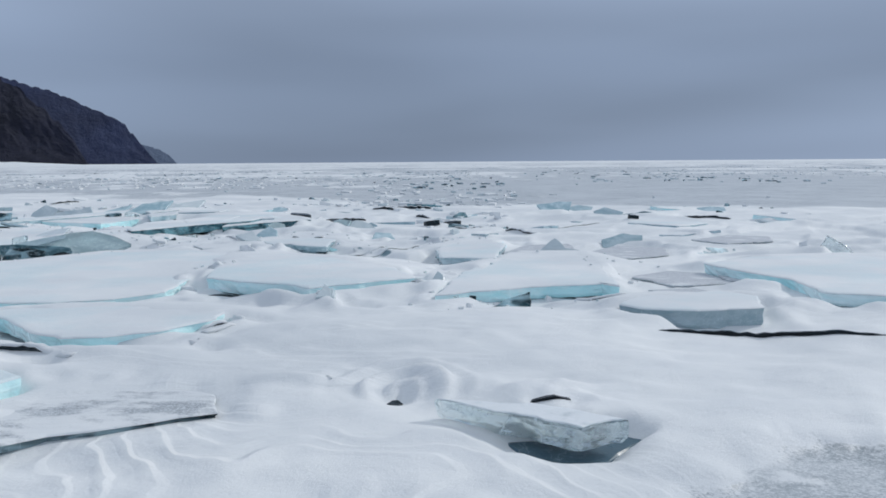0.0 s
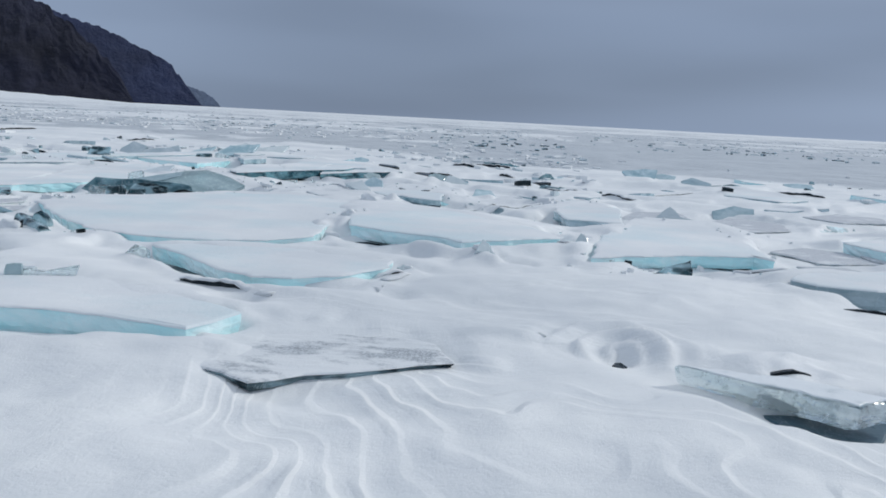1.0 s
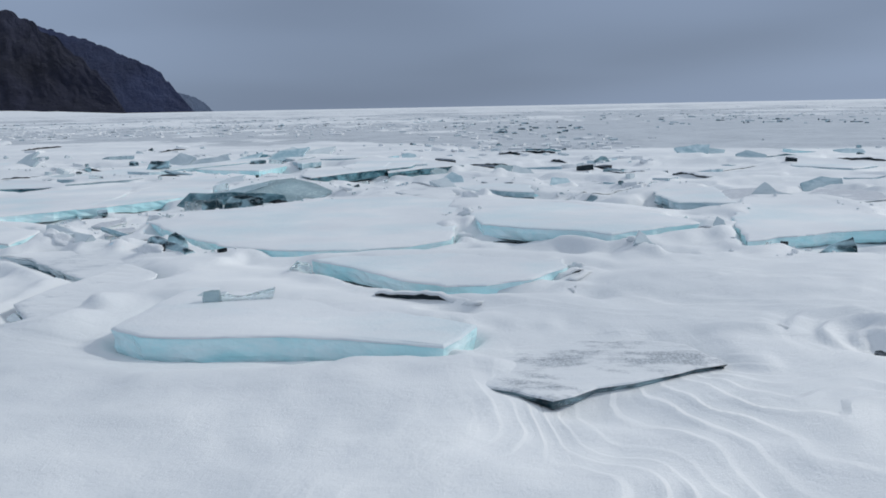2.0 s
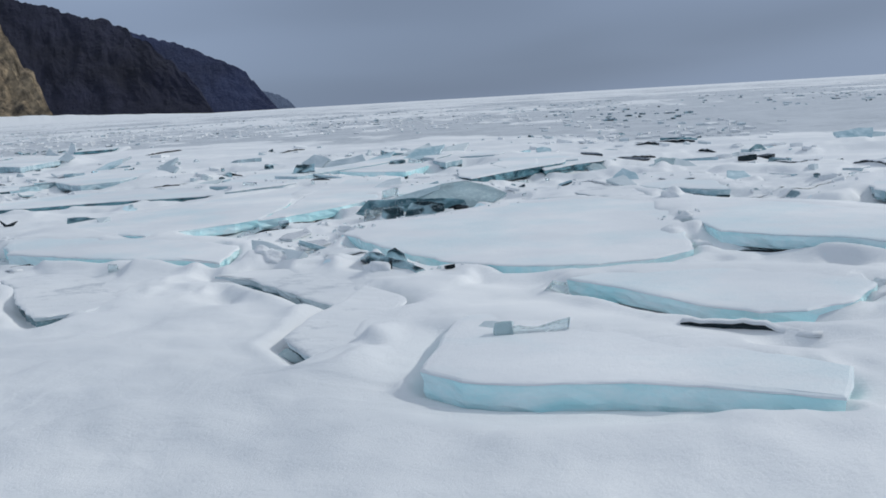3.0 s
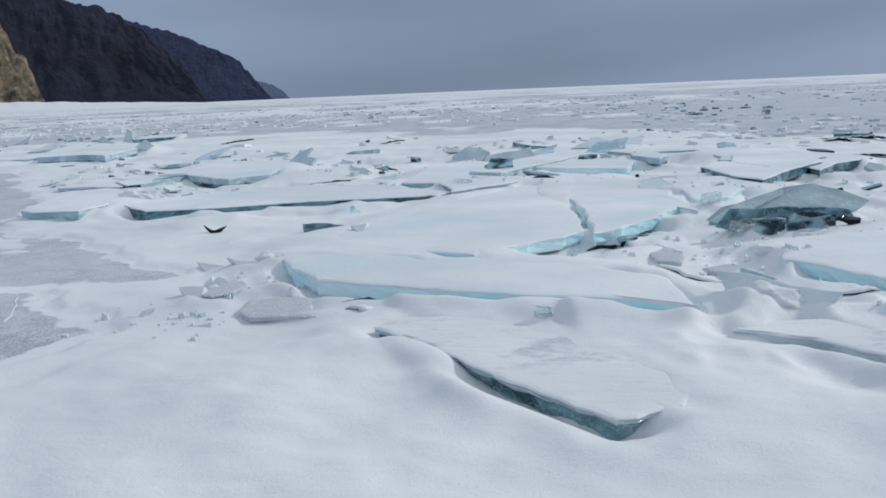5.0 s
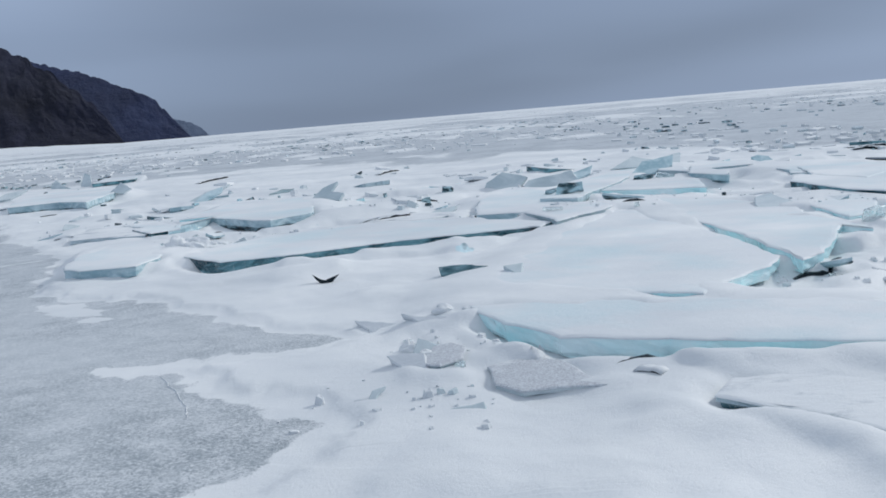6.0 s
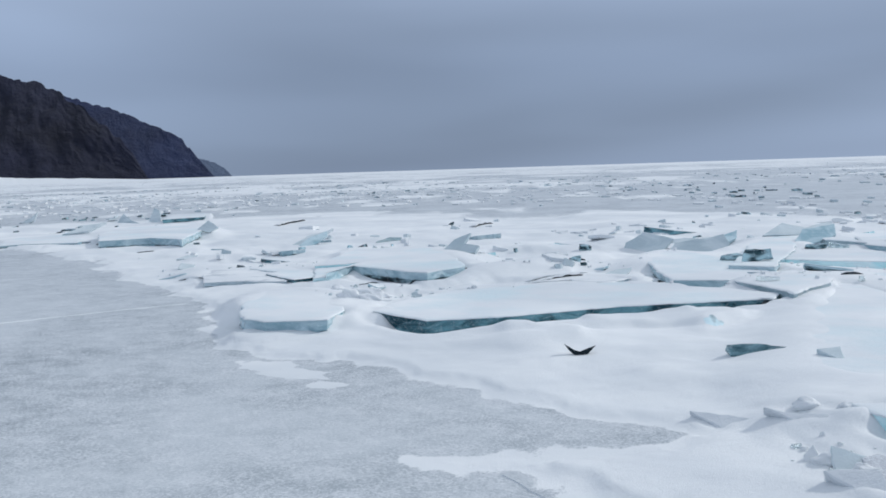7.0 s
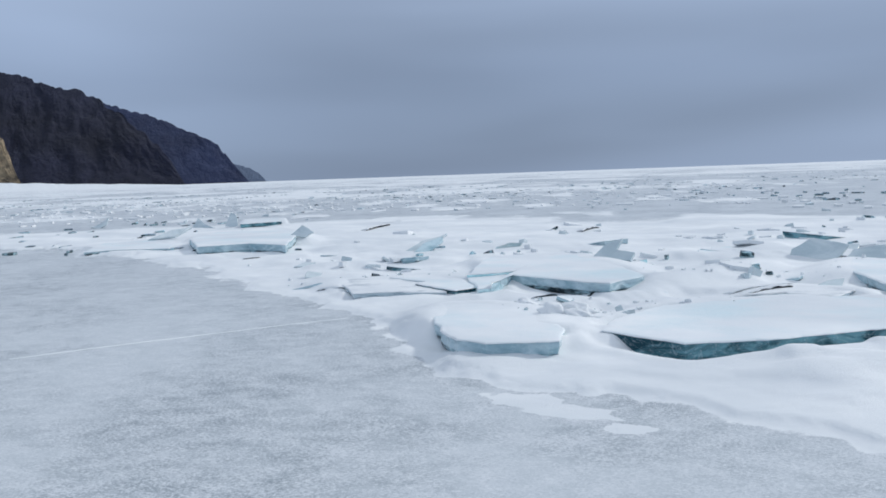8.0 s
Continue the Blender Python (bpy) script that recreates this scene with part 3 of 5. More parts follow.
chunk(-25.33, 34.16, 0.66, 0.36, 0.46, 6, 10, "n")

seam(-1.80, 6.09, 0.24, 0.04, 35)
seam(-1.72, 5.73, 0.14, 0.015, 18)
seam(-7.28, 7.94, 0.53, 0.05, -2, lip=False)
seam(-17.02, 16.87, 1.39, 0.03, -16)
seam(-1.25, 11.73, 0.81, 0.03, 27)
seam(2.40, 5.94, 1.62, 0.055, -10, lip=False)
seam(0.53, 4.24, 0.24, 0.03, 12, lip=False)
seam(0.26, 7.83, 0.76, 0.06, 34, lip=False)
seam(1.40, 7.29, 0.45, 0.02, -21)
seam(-0.38, 8.03, 0.39, 0.03, -59)
seam(-0.71, 4.77, 0.08, 0.012, 27)
seam(-1.69, 5.72, 0.30, 0.012, 22)
seam(-1.71, 6.03, 0.27, 0.018, 54)
seam(0.47, 16.35, 1.00, 0.04, -55)
seam(-1.47, 22.31, 0.85, 0.06, 37)
seam(1.40, 14.93, 1.10, 0.08, -68)
seam(2.84, 16.86, 1.21, 0.02, 37)
seam(6.13, 18.72, 1.10, 0.09, -40)
seam(-2.09, 7.87, 0.49, 0.05, 8, lip=False)
seam(-0.53, 11.95, 1.44, 0.02, 34)
seam(-2.74, 5.49, 0.25, 0.03, -13, lip=False)
seam(-2.82, 5.33, 0.77, 0.06, -22)
seam(-6.97, 8.81, 0.51, 0.03, -36)
seam(-5.94, 8.27, 0.47, 0.03, 10)
seam(-7.50, 10.24, 0.34, 0.05, 10, lip=False)
seam(-7.17, 10.53, 0.61, 0.03, 58, lip=False)
seam(-0.94, 22.38, 1.20, 0.1, -1)
seam(-9.38, 8.13, 0.33, 0.02, 7, lip=False)
seam(-3.39, 12.71, 0.82, 0.02, -60)
seam(-2.17, 12.70, 0.49, 0.07, -15)
seam(-11.73, 15.56, 0.88, 0.05, 27)
seam(-14.31, 15.56, 0.49, 0.08, -2, lip=False)
seam(-13.40, 16.30, 1.24, 0.06, 47, lip=False)
seam(-22.31, 23.89, 0.39, 0.1, 31, lip=False)
seam(-11.20, 18.07, 0.47, 0.08, 38)
seam(-10.28, 15.22, 0.37, 0.08, -66, lip=False)
seam(-9.67, 13.22, 0.25, 0.07, 28, lip=False)
seam(-12.70, 15.73, 0.30, 0.02, 58, lip=False)
seam(-11.67, 15.80, 0.95, 0.02, 23)
seam(-8.10, 14.64, 0.36, 0.06, 23, lip=False)
seam(-9.38, 7.93, 0.17, 0.025, -40)
seam(-10.00, 8.37, 0.10, 0.015, -36)
seam(-20.36, 21.87, 0.35, 0.03, 26)
seam(-19.23, 30.76, 1.97, 0.1, 79)
seam(-12.83, 27.37, 1.01, 0.07, 59)
seam(-2.23, 18.40, 0.91, 0.08, 14)
seam(-1.57, 21.68, 0.65, 0.1, 9)
seam(-0.53, 19.68, 0.41, 0.1, -41)
seam(-10.34, 13.39, 0.95, 0.07, -23, lip=False)

seam(-1.97, 3.82, 0.51, 0.03, 30, lip=False)
seam(-1.48, 4.08, 0.58, 0.022, 26, lip=False)


def rear(x, y, turn, lean, thick, kind, outline):
    """A plate standing on edge: foot, turn, degrees that it leans back, thickness, kind of ice, outline along its foot and up its face."""
    REARS.append((x, y, turn, lean, thick, kind, outline))
    half = max(abs(u) for u, v in outline)
    drift(x, y + 0.06, half, 0.10 + 0.1 * half, turn, 0.018)


# plates reared up by the pressure
rear(-1.04, 7.01, 20, 45, 0.07, "f", [(0.05, 0.00), (0.05, 0.12), (-0.00, 0.18), (-0.10, 0.04)])
rear(-2.95, 12.13, 1, 55, 0.07, "f", [(0.08, -0.03), (0.17, 0.07), (-0.00, 0.30), (-0.25, 0.20)])
rear(-0.08, 8.16, -14, 45, 0.07, "f", [(0.06, -0.00), (0.04, 0.11), (-0.03, 0.16), (-0.07, 0.03)])
rear(-1.08, 7.08, -65, 60, 0.07, "f", [(0.14, -0.01), (0.19, 0.04), (-0.14, 0.14), (-0.20, 0.06)])
rear(-2.95, 12.91, -33, 62, 0.07, "b", [(0.31, 0.04), (0.09, 0.30), (-0.16, 0.40), (-0.23, 0.05)])
rear(-8.24, 19.64, 3, 60, 0.07, "b", [(-0.17, 0.06), (0.33, 0.38), (0.42, 0.64), (-0.06, 0.41), (-0.52, 0.09)])
rear(-6.85, 18.52, 11, 58, 0.07, "b", [(-0.16, 0.15), (0.38, 0.36), (0.53, 0.69), (0.08, 0.60), (-0.16, 0.57), (-0.67, 0.06)])
rear(-10.77, 15.82, 22, 62, 0.07, "f", [(0.09, 0.01), (0.26, 0.18), (-0.01, 0.17), (-0.35, 0.04)])
rear(-9.75, 19.40, -28, 35, 0.07, "f", [(0.20, -0.00), (0.35, 0.12), (0.45, 0.32), (-0.12, 0.45), (-0.43, 0.22), (-0.45, 0.03)])
rear(-8.84, 19.03, -7, 25, 0.07, "f", [(-0.18, -0.02), (0.29, 0.09), (0.52, 0.24), (0.41, 0.44), (-0.44, 0.28), (-0.60, 0.09)])
rear(-13.18, 18.77, -24, 50, 0.07, "f", [(0.29, 0.01), (0.32, 0.19), (-0.01, 0.25), (0.04, 0.51), (-0.24, 0.34), (-0.39, 0.04)])
rear(-16.76, 22.26, 3, 60, 0.07, "f", [(-0.20, -0.01), (0.16, 0.26), (0.50, 0.70), (-0.06, 0.43), (-0.40, 0.04)])
rear(-5.41, 11.38, 13, 50, 0.07, "v", [(-0.70, -0.04), (-0.24, 0.02), (0.44, -0.01), (0.72, 0.09), (0.89, 0.20), (0.66, 0.36), (0.33, 0.49), (0.02, 0.46), (-0.35, 0.33), (-0.77, 0.22), (-0.99, 0.05)])
# added strip that paints the dark cavity under the reared plate
rear(-5.78, 10.65, 14, 20, 0.05, "u", [(-0.49, -0.00), (0.05, -0.02), (0.78, 0.03), (0.74, 0.14), (0.08, 0.21), (-0.49, 0.22), (-0.66, 0.05)])
rear(-5.80, 11.21, 24, 48, 0.05, "c", [(-0.52, 0.04), (0.14, 0.25), (0.69, 0.41), (0.51, 0.43), (-0.21, 0.28), (-0.61, 0.09)])
rear(-5.51, 10.51, 19, 25, 0.08, "d", [(0.23, 0.01), (0.24, 0.14), (0.00, 0.20), (-0.19, 0.18), (-0.28, 0.01)])
rear(-5.15, 10.78, 32, 20, 0.08, "k", [(0.16, 0.01), (0.09, 0.10), (-0.09, 0.09), (-0.16, 0.01)])
rear(-6.03, 10.50, 12, 40, 0.05, "g", [(0.25, 0.01), (0.15, 0.16), (-0.15, 0.13), (-0.26, 0.01)])
rear(-4.03, 5.26, 12, 25, 0.04, "g", [(0.05, 0.00), (0.20, 0.02), (0.22, 0.10), (0.02, 0.06), (-0.14, 0.07), (-0.20, 0.00)])
rear(-4.21, 5.22, 10, 15, 0.05, "v", [(0.06, 0.00), (0.05, 0.10), (-0.05, 0.09), (-0.06, 0.00)])
rear(-4.30, 5.32, -25, 72, 0.03, "f", [(-0.02, -0.01), (0.13, 0.00), (0.08, 0.16), (-0.11, 0.13), (-0.13, 0.04)])
rear(-5.59, 6.33, -9, 40, 0.06, "g", [(0.01, -0.00), (0.07, 0.04), (0.08, 0.15), (-0.06, 0.10), (-0.12, 0.02)])
rear(1.71, 11.67, 1, 40, 0.07, "f", [(0.37, 0.00), (0.05, 0.07), (-0.08, 0.24), (-0.33, 0.02)])
rear(0.60, 7.01, 1, 45, 0.07, "d", [(-0.07, -0.01), (0.14, 0.02), (0.15, 0.19), (-0.01, 0.13), (-0.21, 0.02)])
rear(6.56, 15.62, 3, 50, 0.07, "f", [(-0.14, -0.06), (0.36, -0.06), (0.39, -0.06), (0.13, -0.06), (-0.26, 0.03), (-0.48, 0.11)])
rear(5.53, 11.33, -17, 30, 0.07, "g", [(0.30, 0.02), (0.09, 0.21), (-0.09, 0.32), (-0.30, 0.02)])
rear(-5.32, 7.27, -44, 25, 0.12, "d", [(0.33, -0.01), (0.37, 0.02), (0.35, 0.08), (-0.25, 0.13), (-0.41, 0.11), (-0.39, 0.01)])
rear(-5.33, 7.51, -11, 15, 0.1, "d", [(0.10, 0.01), (0.07, 0.11), (0.00, 0.16), (-0.07, 0.13), (-0.10, 0.02)])
rear(-6.58, 7.84, -30, 40, 0.07, "f", [(-0.29, 0.01), (-0.13, -0.04), (0.17, -0.04), (0.36, 0.04), (0.39, 0.12), (0.09, 0.13), (-0.18, 0.18), (-0.42, 0.18)])
rear(-10.50, 10.92, 1, 40, 0.09, "u", [(-0.18, 0.02), (-0.12, -0.02), (0.22, 0.0), (0.27, 0.08), (0.12, 0.11), (-0.20, 0.11)])
rear(-9.99, 10.54, -5, 68, 0.07, "f", [(0.05, -0.01), (0.07, 0.22), (-0.12, 0.18)])
# snow slabs added for their shaded faces, in place of sharp-edged dips
rear(-11.11, 9.44, -22, 55, 0.08, "y", [(-0.07, -0.00), (0.24, -0.00), (0.11, 0.11), (-0.28, 0.12)])
rear(-10.70, 9.27, -9, 55, 0.08, "y", [(-0.05, 0.00), (0.19, 0.00), (0.11, 0.09), (-0.25, 0.12)])
rear(-10.80, 8.29, -21, 58, 0.08, "y", [(-0.03, 0.01), (0.16, 0.00), (0.06, 0.17), (-0.20, 0.13)])
rear(-10.86, 8.78, -8, 40, 0.05, "y", [(0.06, 0.00), (0.04, 0.06), (0.01, 0.14), (-0.05, 0.08), (-0.06, 0.01)])
rear(-11.02, 7.85, 10, 55, 0.05, "y", [(-0.03, -0.00), (0.06, 0.04), (0.11, 0.10), (-0.05, 0.07), (-0.10, 0.01)])
rear(-10.43, 7.60, -6, 55, 0.07, "f", [(-0.08, 0.01), (0.08, 0.01), (0.11, 0.05), (0.09, 0.10), (-0.05, 0.07), (-0.15, 0.04)])
rear(-10.97, 7.86, 2, 50, 0.04, "f", [(0.01, 0.02), (0.07, 0.13), (-0.01, 0.11), (-0.06, 0.01)])
rear(-10.66, 8.64, -9, 55, 0.04, "f", [(0.19, 0.01), (0.09, 0.11), (-0.13, 0.19), (-0.14, 0.01)])
rear(-20.37, 25.92, 3, 30, 0.07, "f", [(0.05, 0.04), (0.27, 0.18), (0.11, 0.31), (-0.05, 0.40), (-0.37, 0.08)])
rear(-26.61, 34.47, -23, 20, 0.07, "f", [(0.75, 0.00), (0.15, 0.15), (-0.35, 0.42), (-0.55, 0.04)])
rear(-25.26, 33.90, -23, 10, 0.05, "w", [(0.31, -0.00), (0.16, 0.46), (-0.12, 0.56), (-0.35, 0.04)])
rear(-31.75, 36.45, 4, 40, 0.07, "f", [(-0.04, 0.01), (0.22, 0.17), (0.23, 0.64), (0.00, 0.30), (-0.41, 0.09)])
rear(-24.74, 27.30, 3, 65, 0.07, "f", [(0.17, 0.28), (0.50, 0.83), (-0.11, 0.63), (-0.57, 0.13)])
rear(-18.65, 19.92, 14, 60, 0.07, "f", [(0.04, -0.00), (0.19, 0.14), (-0.01, 0.18), (-0.22, 0.04)])
rear(-18.10, 18.51, 33, 50, 0.07, "f", [(0.09, -0.01), (0.15, 0.11), (-0.08, 0.19), (-0.17, 0.04)])
rear(-16.53, 22.03, 15, 55, 0.07, "b", [(-0.12, 0.02), (0.29, 0.38), (0.29, 0.53), (-0.08, 0.37), (-0.38, 0.06)])
rear(-5.51, 5.14, -15, 50, 0.07, "v", [(0.03, 0.01), (0.16, 0.01), (-0.07, 0.11), (-0.12, 0.04)])
rear(-5.89, 6.49, -41, 40, 0.07, "v", [(0.07, -0.01), (0.26, 0.00), (-0.10, 0.07), (-0.23, 0.02)])
rear(-3.91, 6.41, -8, 30, 0.1, "g", [(0.09, 0.01), (0.07, 0.11), (-0.03, 0.12), (-0.13, 0.01)])
rear(-8.82, 15.94, 3, 30, 0.07, "d", [(0.21, 0.06), (0.20, 0.22), (-0.16, 0.22), (-0.25, 0.02)])
rear(-6.63, 19.83, 17, 60, 0.07, "f", [(-0.07, -0.02), (0.56, 0.03), (0.75, 0.38), (0.07, 0.22), (-0.33, 0.42), (-0.98, 0.04)])

drift(-12.23, 16.88, 1.0, 0.3, 12, 0.16)
drift(-14.19, 14.39, 0.5, 0.3, 30, 0.12)
drift(-3.3, 4.0, 1.5, 0.3, 3, 0.05)
drift(-4.95, 4.5, 0.42, 0.2, 35, -0.07)
drift(-4.1, 4.3, 0.7, 0.13, -6, -0.06)
drift(-6.6, 4.6, 1.6, 0.7, 10, 0.06)
drift(-9.2, 6.6, 1.4, 0.5, 20, 0.05)
drift(-4.95, 5.25, 0.5, 0.28, 75, 0.07)
drift(-7.4, 7.5, 0.8, 0.3, -25, 0.05)
drift(-11.8, 11.95, 1.3, 0.25, 8, 0.10)
drift(-9.9, 12.0, 0.9, 0.4, 10, 0.06)
drift(0.1, 4.75, 0.35, 0.2, -30, 0.05)
drift(2.05, 6.32, 0.60, 0.16, -5, -0.11)
drift(0.70, 3.40, 0.26, 0.10, -12, -0.05)
drift(2.1, 3.2, 1.7, 0.8, 10, -0.06)
drift(0.52, 3.66, 0.36, 0.12, -5, -0.05)
drift(1.6, 4.9, 1.6, 0.5, 5, 0.03)
drift(-0.9, 5.9, 1.0, 0.4, -10, 0.07)
drift(-2.2, 5.3, 0.45, 0.16, 5, 0.08)
drift(-1.3, 7.0, 1.0, 0.3, 5, 0.05)
drift(0.6, 6.3, 1.3, 0.35, -5, 0.05)
drift(-4.3, 6.6, 1.2, 0.3, -20, 0.07)
drift(-8.2, 7.75, 0.5, 0.14, -12, 0.08)
drift(-6.7, 7.6, 0.6, 0.2, -30, 0.06)
drift(-5.45, 5.0, 0.3, 0.14, -15, -0.06)


def heap(x, y, length, width, turn, top):
    """Snow blown up against the edge of a floe, as high as top."""
    HEAPS.append((x, y, length, width, turn, top))


drift(0.43, 4.53, 0.13, 0.045, -29, 0.03)
drift(-5.87, 6.51, 0.28, 0.09, -47, -0.07)
heap(-8.04, 7.90, 0.50, 0.16, -14, 0.165)
heap(-9.51, 7.90, 0.46, 0.1, 176, 0.08)
heap(-11.61, 12.51, 0.98, 0.22, 10, 0.15)
heap(-3.21, 5.66, 0.23, 0.12, -7, 0.15)
heap(-2.11, 5.82, 0.27, 0.12, 34, 0.16)
heap(-3.13, 4.24, 0.48, 0.12, 1, 0.075)
heap(1.22, 7.34, 0.37, 0.1, -12, 0.12)
heap(-14.51, 12.81, 0.40, 0.2, 28, 0.19)
heap(-1.49, 7.61, 0.41, 0.15, 15, 0.14)
heap(-3.43, 7.13, 0.49, 0.16, 15, 0.15)
heap(-4.68, 7.40, 0.36, 0.16, -19, 0.14)
heap(-5.16, 5.06, 0.55, 0.14, 62, 0.15)
heap(-15.2, 12.5, 0.85, 0.35, 5, 0.09)
heap(-18.90, 23.71, 0.60, 0.3, 16, 0.16)
heap(-2.29, 5.78, 0.37, 0.13, 18, 0.155)
heap(-8.80, 7.02, 0.46, 0.14, -46, 0.125)
heap(-7.26, 9.90, 0.46, 0.18, 36, 0.1)
heap(-12.21, 17.12, 1.41, 0.35, 42, 0.25)

# places where the snow is carved: x, y, half length, half width, turn
CARVED = ((0.56, 4.45, 0.35, 0.2, -15), (-6.92, 6.88, 0.6, 0.35, -15), (-6.44, 8.51, 0.5, 0.3, -15), (-6.38, 7.22, 0.7, 0.4, -15), (-10.72, 8.97, 0.28, 0.18, -15), (-10.70, 8.18, 0.3, 0.2, -15), (-10.21, 8.48, 0.3, 0.15, -15), (-5.89, 7.58, 0.6, 0.35, -15), (-1.07, 7.17, 0.6, 0.3, -15), (-7.90, 7.93, 0.4, 0.2, -15))

# ------------------------------------------------------------------ ground
def lattice(ix, iy, seed):
    n = (ix.astype(np.int64) * 374761393 + iy.astype(np.int64) * 668265263 + seed * 974634777) & 0x7FFFFFFF
    n = ((n ^ (n >> 13)) * 1274126177) & 0x7FFFFFFF
    return ((n ^ (n >> 16)) & 0xFFFF) / 65535.0


def value_noise(x, y, seed=0):
    ix, iy = np.floor(x), np.floor(y)
    fx, fy = x - ix, y - iy
    fx, fy = fx * fx * fx * (fx * (fx * 6 - 15) + 10), fy * fy * fy * (fy * (fy * 6 - 15) + 10)
    a, b = lattice(ix, iy, seed), lattice(ix + 1, iy, seed)
    c, d = lattice(ix, iy + 1, seed), lattice(ix + 1, iy + 1, seed)
    return (a + (b - a) * fx) * (1 - fy) + (c + (d - c) * fx) * fy


def fbm(x, y, seed=0, octaves=4):
    total, size = 0, 0.5
    for k in range(octaves):
        total, size = total + size * (value_noise(x, y, seed + k) - 0.5), size / 2
        x, y = x * 2.03 + 17.1, y * 2.03 + 5.3
    return total


def step(a, b, v):
    v = np.clip((v - a) / (b - a), 0, 1)
    return v * v * (3 - 2 * v)


def edge_distance(px, py, outline):
    """Distance to the outline of a slab, negative inside it."""
    best, inside = np.full(px.shape, 1e9), np.zeros(px.shape, bool)
    for (ax, ay), (bx, by) in zip(outline, outline[1:] + outline[:1]):
        dx, dy = bx - ax, by - ay
        k = np.clip(((px - ax) * dx + (py - ay) * dy) / (dx * dx + dy * dy), 0, 1)
        best = np.minimum(best, np.hypot(px - ax - k * dx, py - ay - k * dy))
        inside ^= ((ay > py) != (by > py)) & (px < (bx - ax) * (py - ay) / (by - ay + 1e-12) + ax)
    return np.where(inside, -best, best)


# outline of the bare ice beside the hummocks
BARE = [(-60, 30), (-29, 26.8), (-26.6, 25.9), (-20.9, 20.4), (-18.1, 16.9), (-16.4, 14.5), (-15.9, 13.4), (-15.2, 12.0), (-14.0, 11.45), (-12.75, 10.4),
        (-12.0, 9.75), (-11.3, 9.4), (-12.1, 9.22), (-13.15, 9.02), (-12.6, 8.68), (-12.05, 8.25), (-11.1, 7.65), (-11.5, 7.05), (-12.6, 6.2), (-14.5, 5.0),
        (-16, 0), (-16, -20), (-60, -20)]
# snow tongues on the bare ice: x, y, half length, half width, turn
TONGUES = ((-14.65, 11.40, 0.30, 0.16, -15), (-14.30, 11.05, 0.36, 0.20, -25), (-14.0, 10.7, 0.18, 0.09, -10))


def blob(px, py, x, y, length, width, turn):
    c, s = math.cos(radians(turn)), math.sin(radians(turn))
    u, v = ((px - x) * c + (py - y) * s) / length, (-(px - x) * s + (py - y) * c) / width
    return np.exp(-(u * u + v * v))


def bare(px, py, lean=0.0, tongues=TONGUES):
    """1 where the lake ice lies bare, 0 under full snow."""
    width = np.clip(0.025 * py, 0.14, 1.0)
    wob = np.clip(0.05 * py, 0.35, 1.5) * (1.0 * fbm(px * 1.7, py * 1.7, 40, 4) + 0.5 * fbm(px * 6, py * 6, 41, 4))
    b = step(-1, 1, (wob + lean - edge_distance(px, py, BARE)) / width)
    for tongue in tongues:
        b = b * (1 - step(0.25, 0.55, blob(px, py, *tongue) + 1.1 * fbm(px * 5, py * 7, 44, 5) * np.minimum(1, 4 * blob(px, py, *tongue))))
    b = np.maximum(b, step(0.22, 0.72, blob(px, py, 2.1, 2.9, 2.2, 0.95, 33) + 0.5 * fbm(px * 3, py * 3, 47, 4)))
    right = step(-12, 10, px - 0.08 * py)
    streak = fbm(px * 0.07, py * 0.05, 51, 5) + 0.5 * fbm(px * 0.16, py * 0.11, 57, 4)
    belt = step(24, 38, py + 12 * right + 24 * fbm(px * 0.12, py * 0.10, 61, 4)) * (1 - step(60, 110, py))
    far = step(50, 90, py) * (1 - step(300, 1200, py)) * step(-0.06, 0.08, streak + 0.05 * right)
    spots = step(-0.16, 0.02, fbm(px * 0.5, py * 0.22, 63, 5) + 0.06 + 0.25 * right * (1 - step(45, 60, py)))
    return np.maximum(b, np.maximum(belt * (0.64 + 0.30 * right) * (0.55 + 0.45 * spots), far * 0.62))


def plates(px, py, size, seed):
    """Snowed-over plates: the height of tilted, irregular cells."""
    ux, uy = px / size + 0.35 * fbm(px / size, py / size, seed + 50, 3), py / size
    ix, iy = np.floor(ux), np.floor(uy)
    best, tall = np.full(px.shape, 9.0), np.zeros(px.shape)
    for dx in (-1, 0, 1):
        for dy in (-1, 0, 1):
            jx, jy = ix + dx, iy + dy
            cx, cy = jx + 0.1 + 0.8 * lattice(jx, jy, seed), jy + 0.1 + 0.8 * lattice(jx, jy, seed + 1)
            d = (ux - cx) ** 2 + (uy - cy) ** 2
            z = 1.1 * (lattice(jx, jy, seed + 2) - 0.45) + 0.7 * (lattice(jx, jy, seed + 3) - 0.5) * (ux - cx) - (0.1 + 0.9 * lattice(jx, jy, seed + 4)) * (uy - cy)
            tall, best = np.where(d < best, z, tall), np.minimum(d, best)
    return tall


SHEET = {}


def height(x, y):
    """The ground's height at a place near the path."""
    i = int(np.clip(np.searchsorted(SHEET["ys"], y), 1, len(SHEET["ys"]) - 1))
    j = (x - SHEET["left"][i]) / (SHEET["right"][i] - SHEET["left"][i]) * (SHEET["columns"] - 1)
    return float(SHEET["h"][i, int(np.clip(round(j), 0, SHEET["columns"] - 1)) + 16])


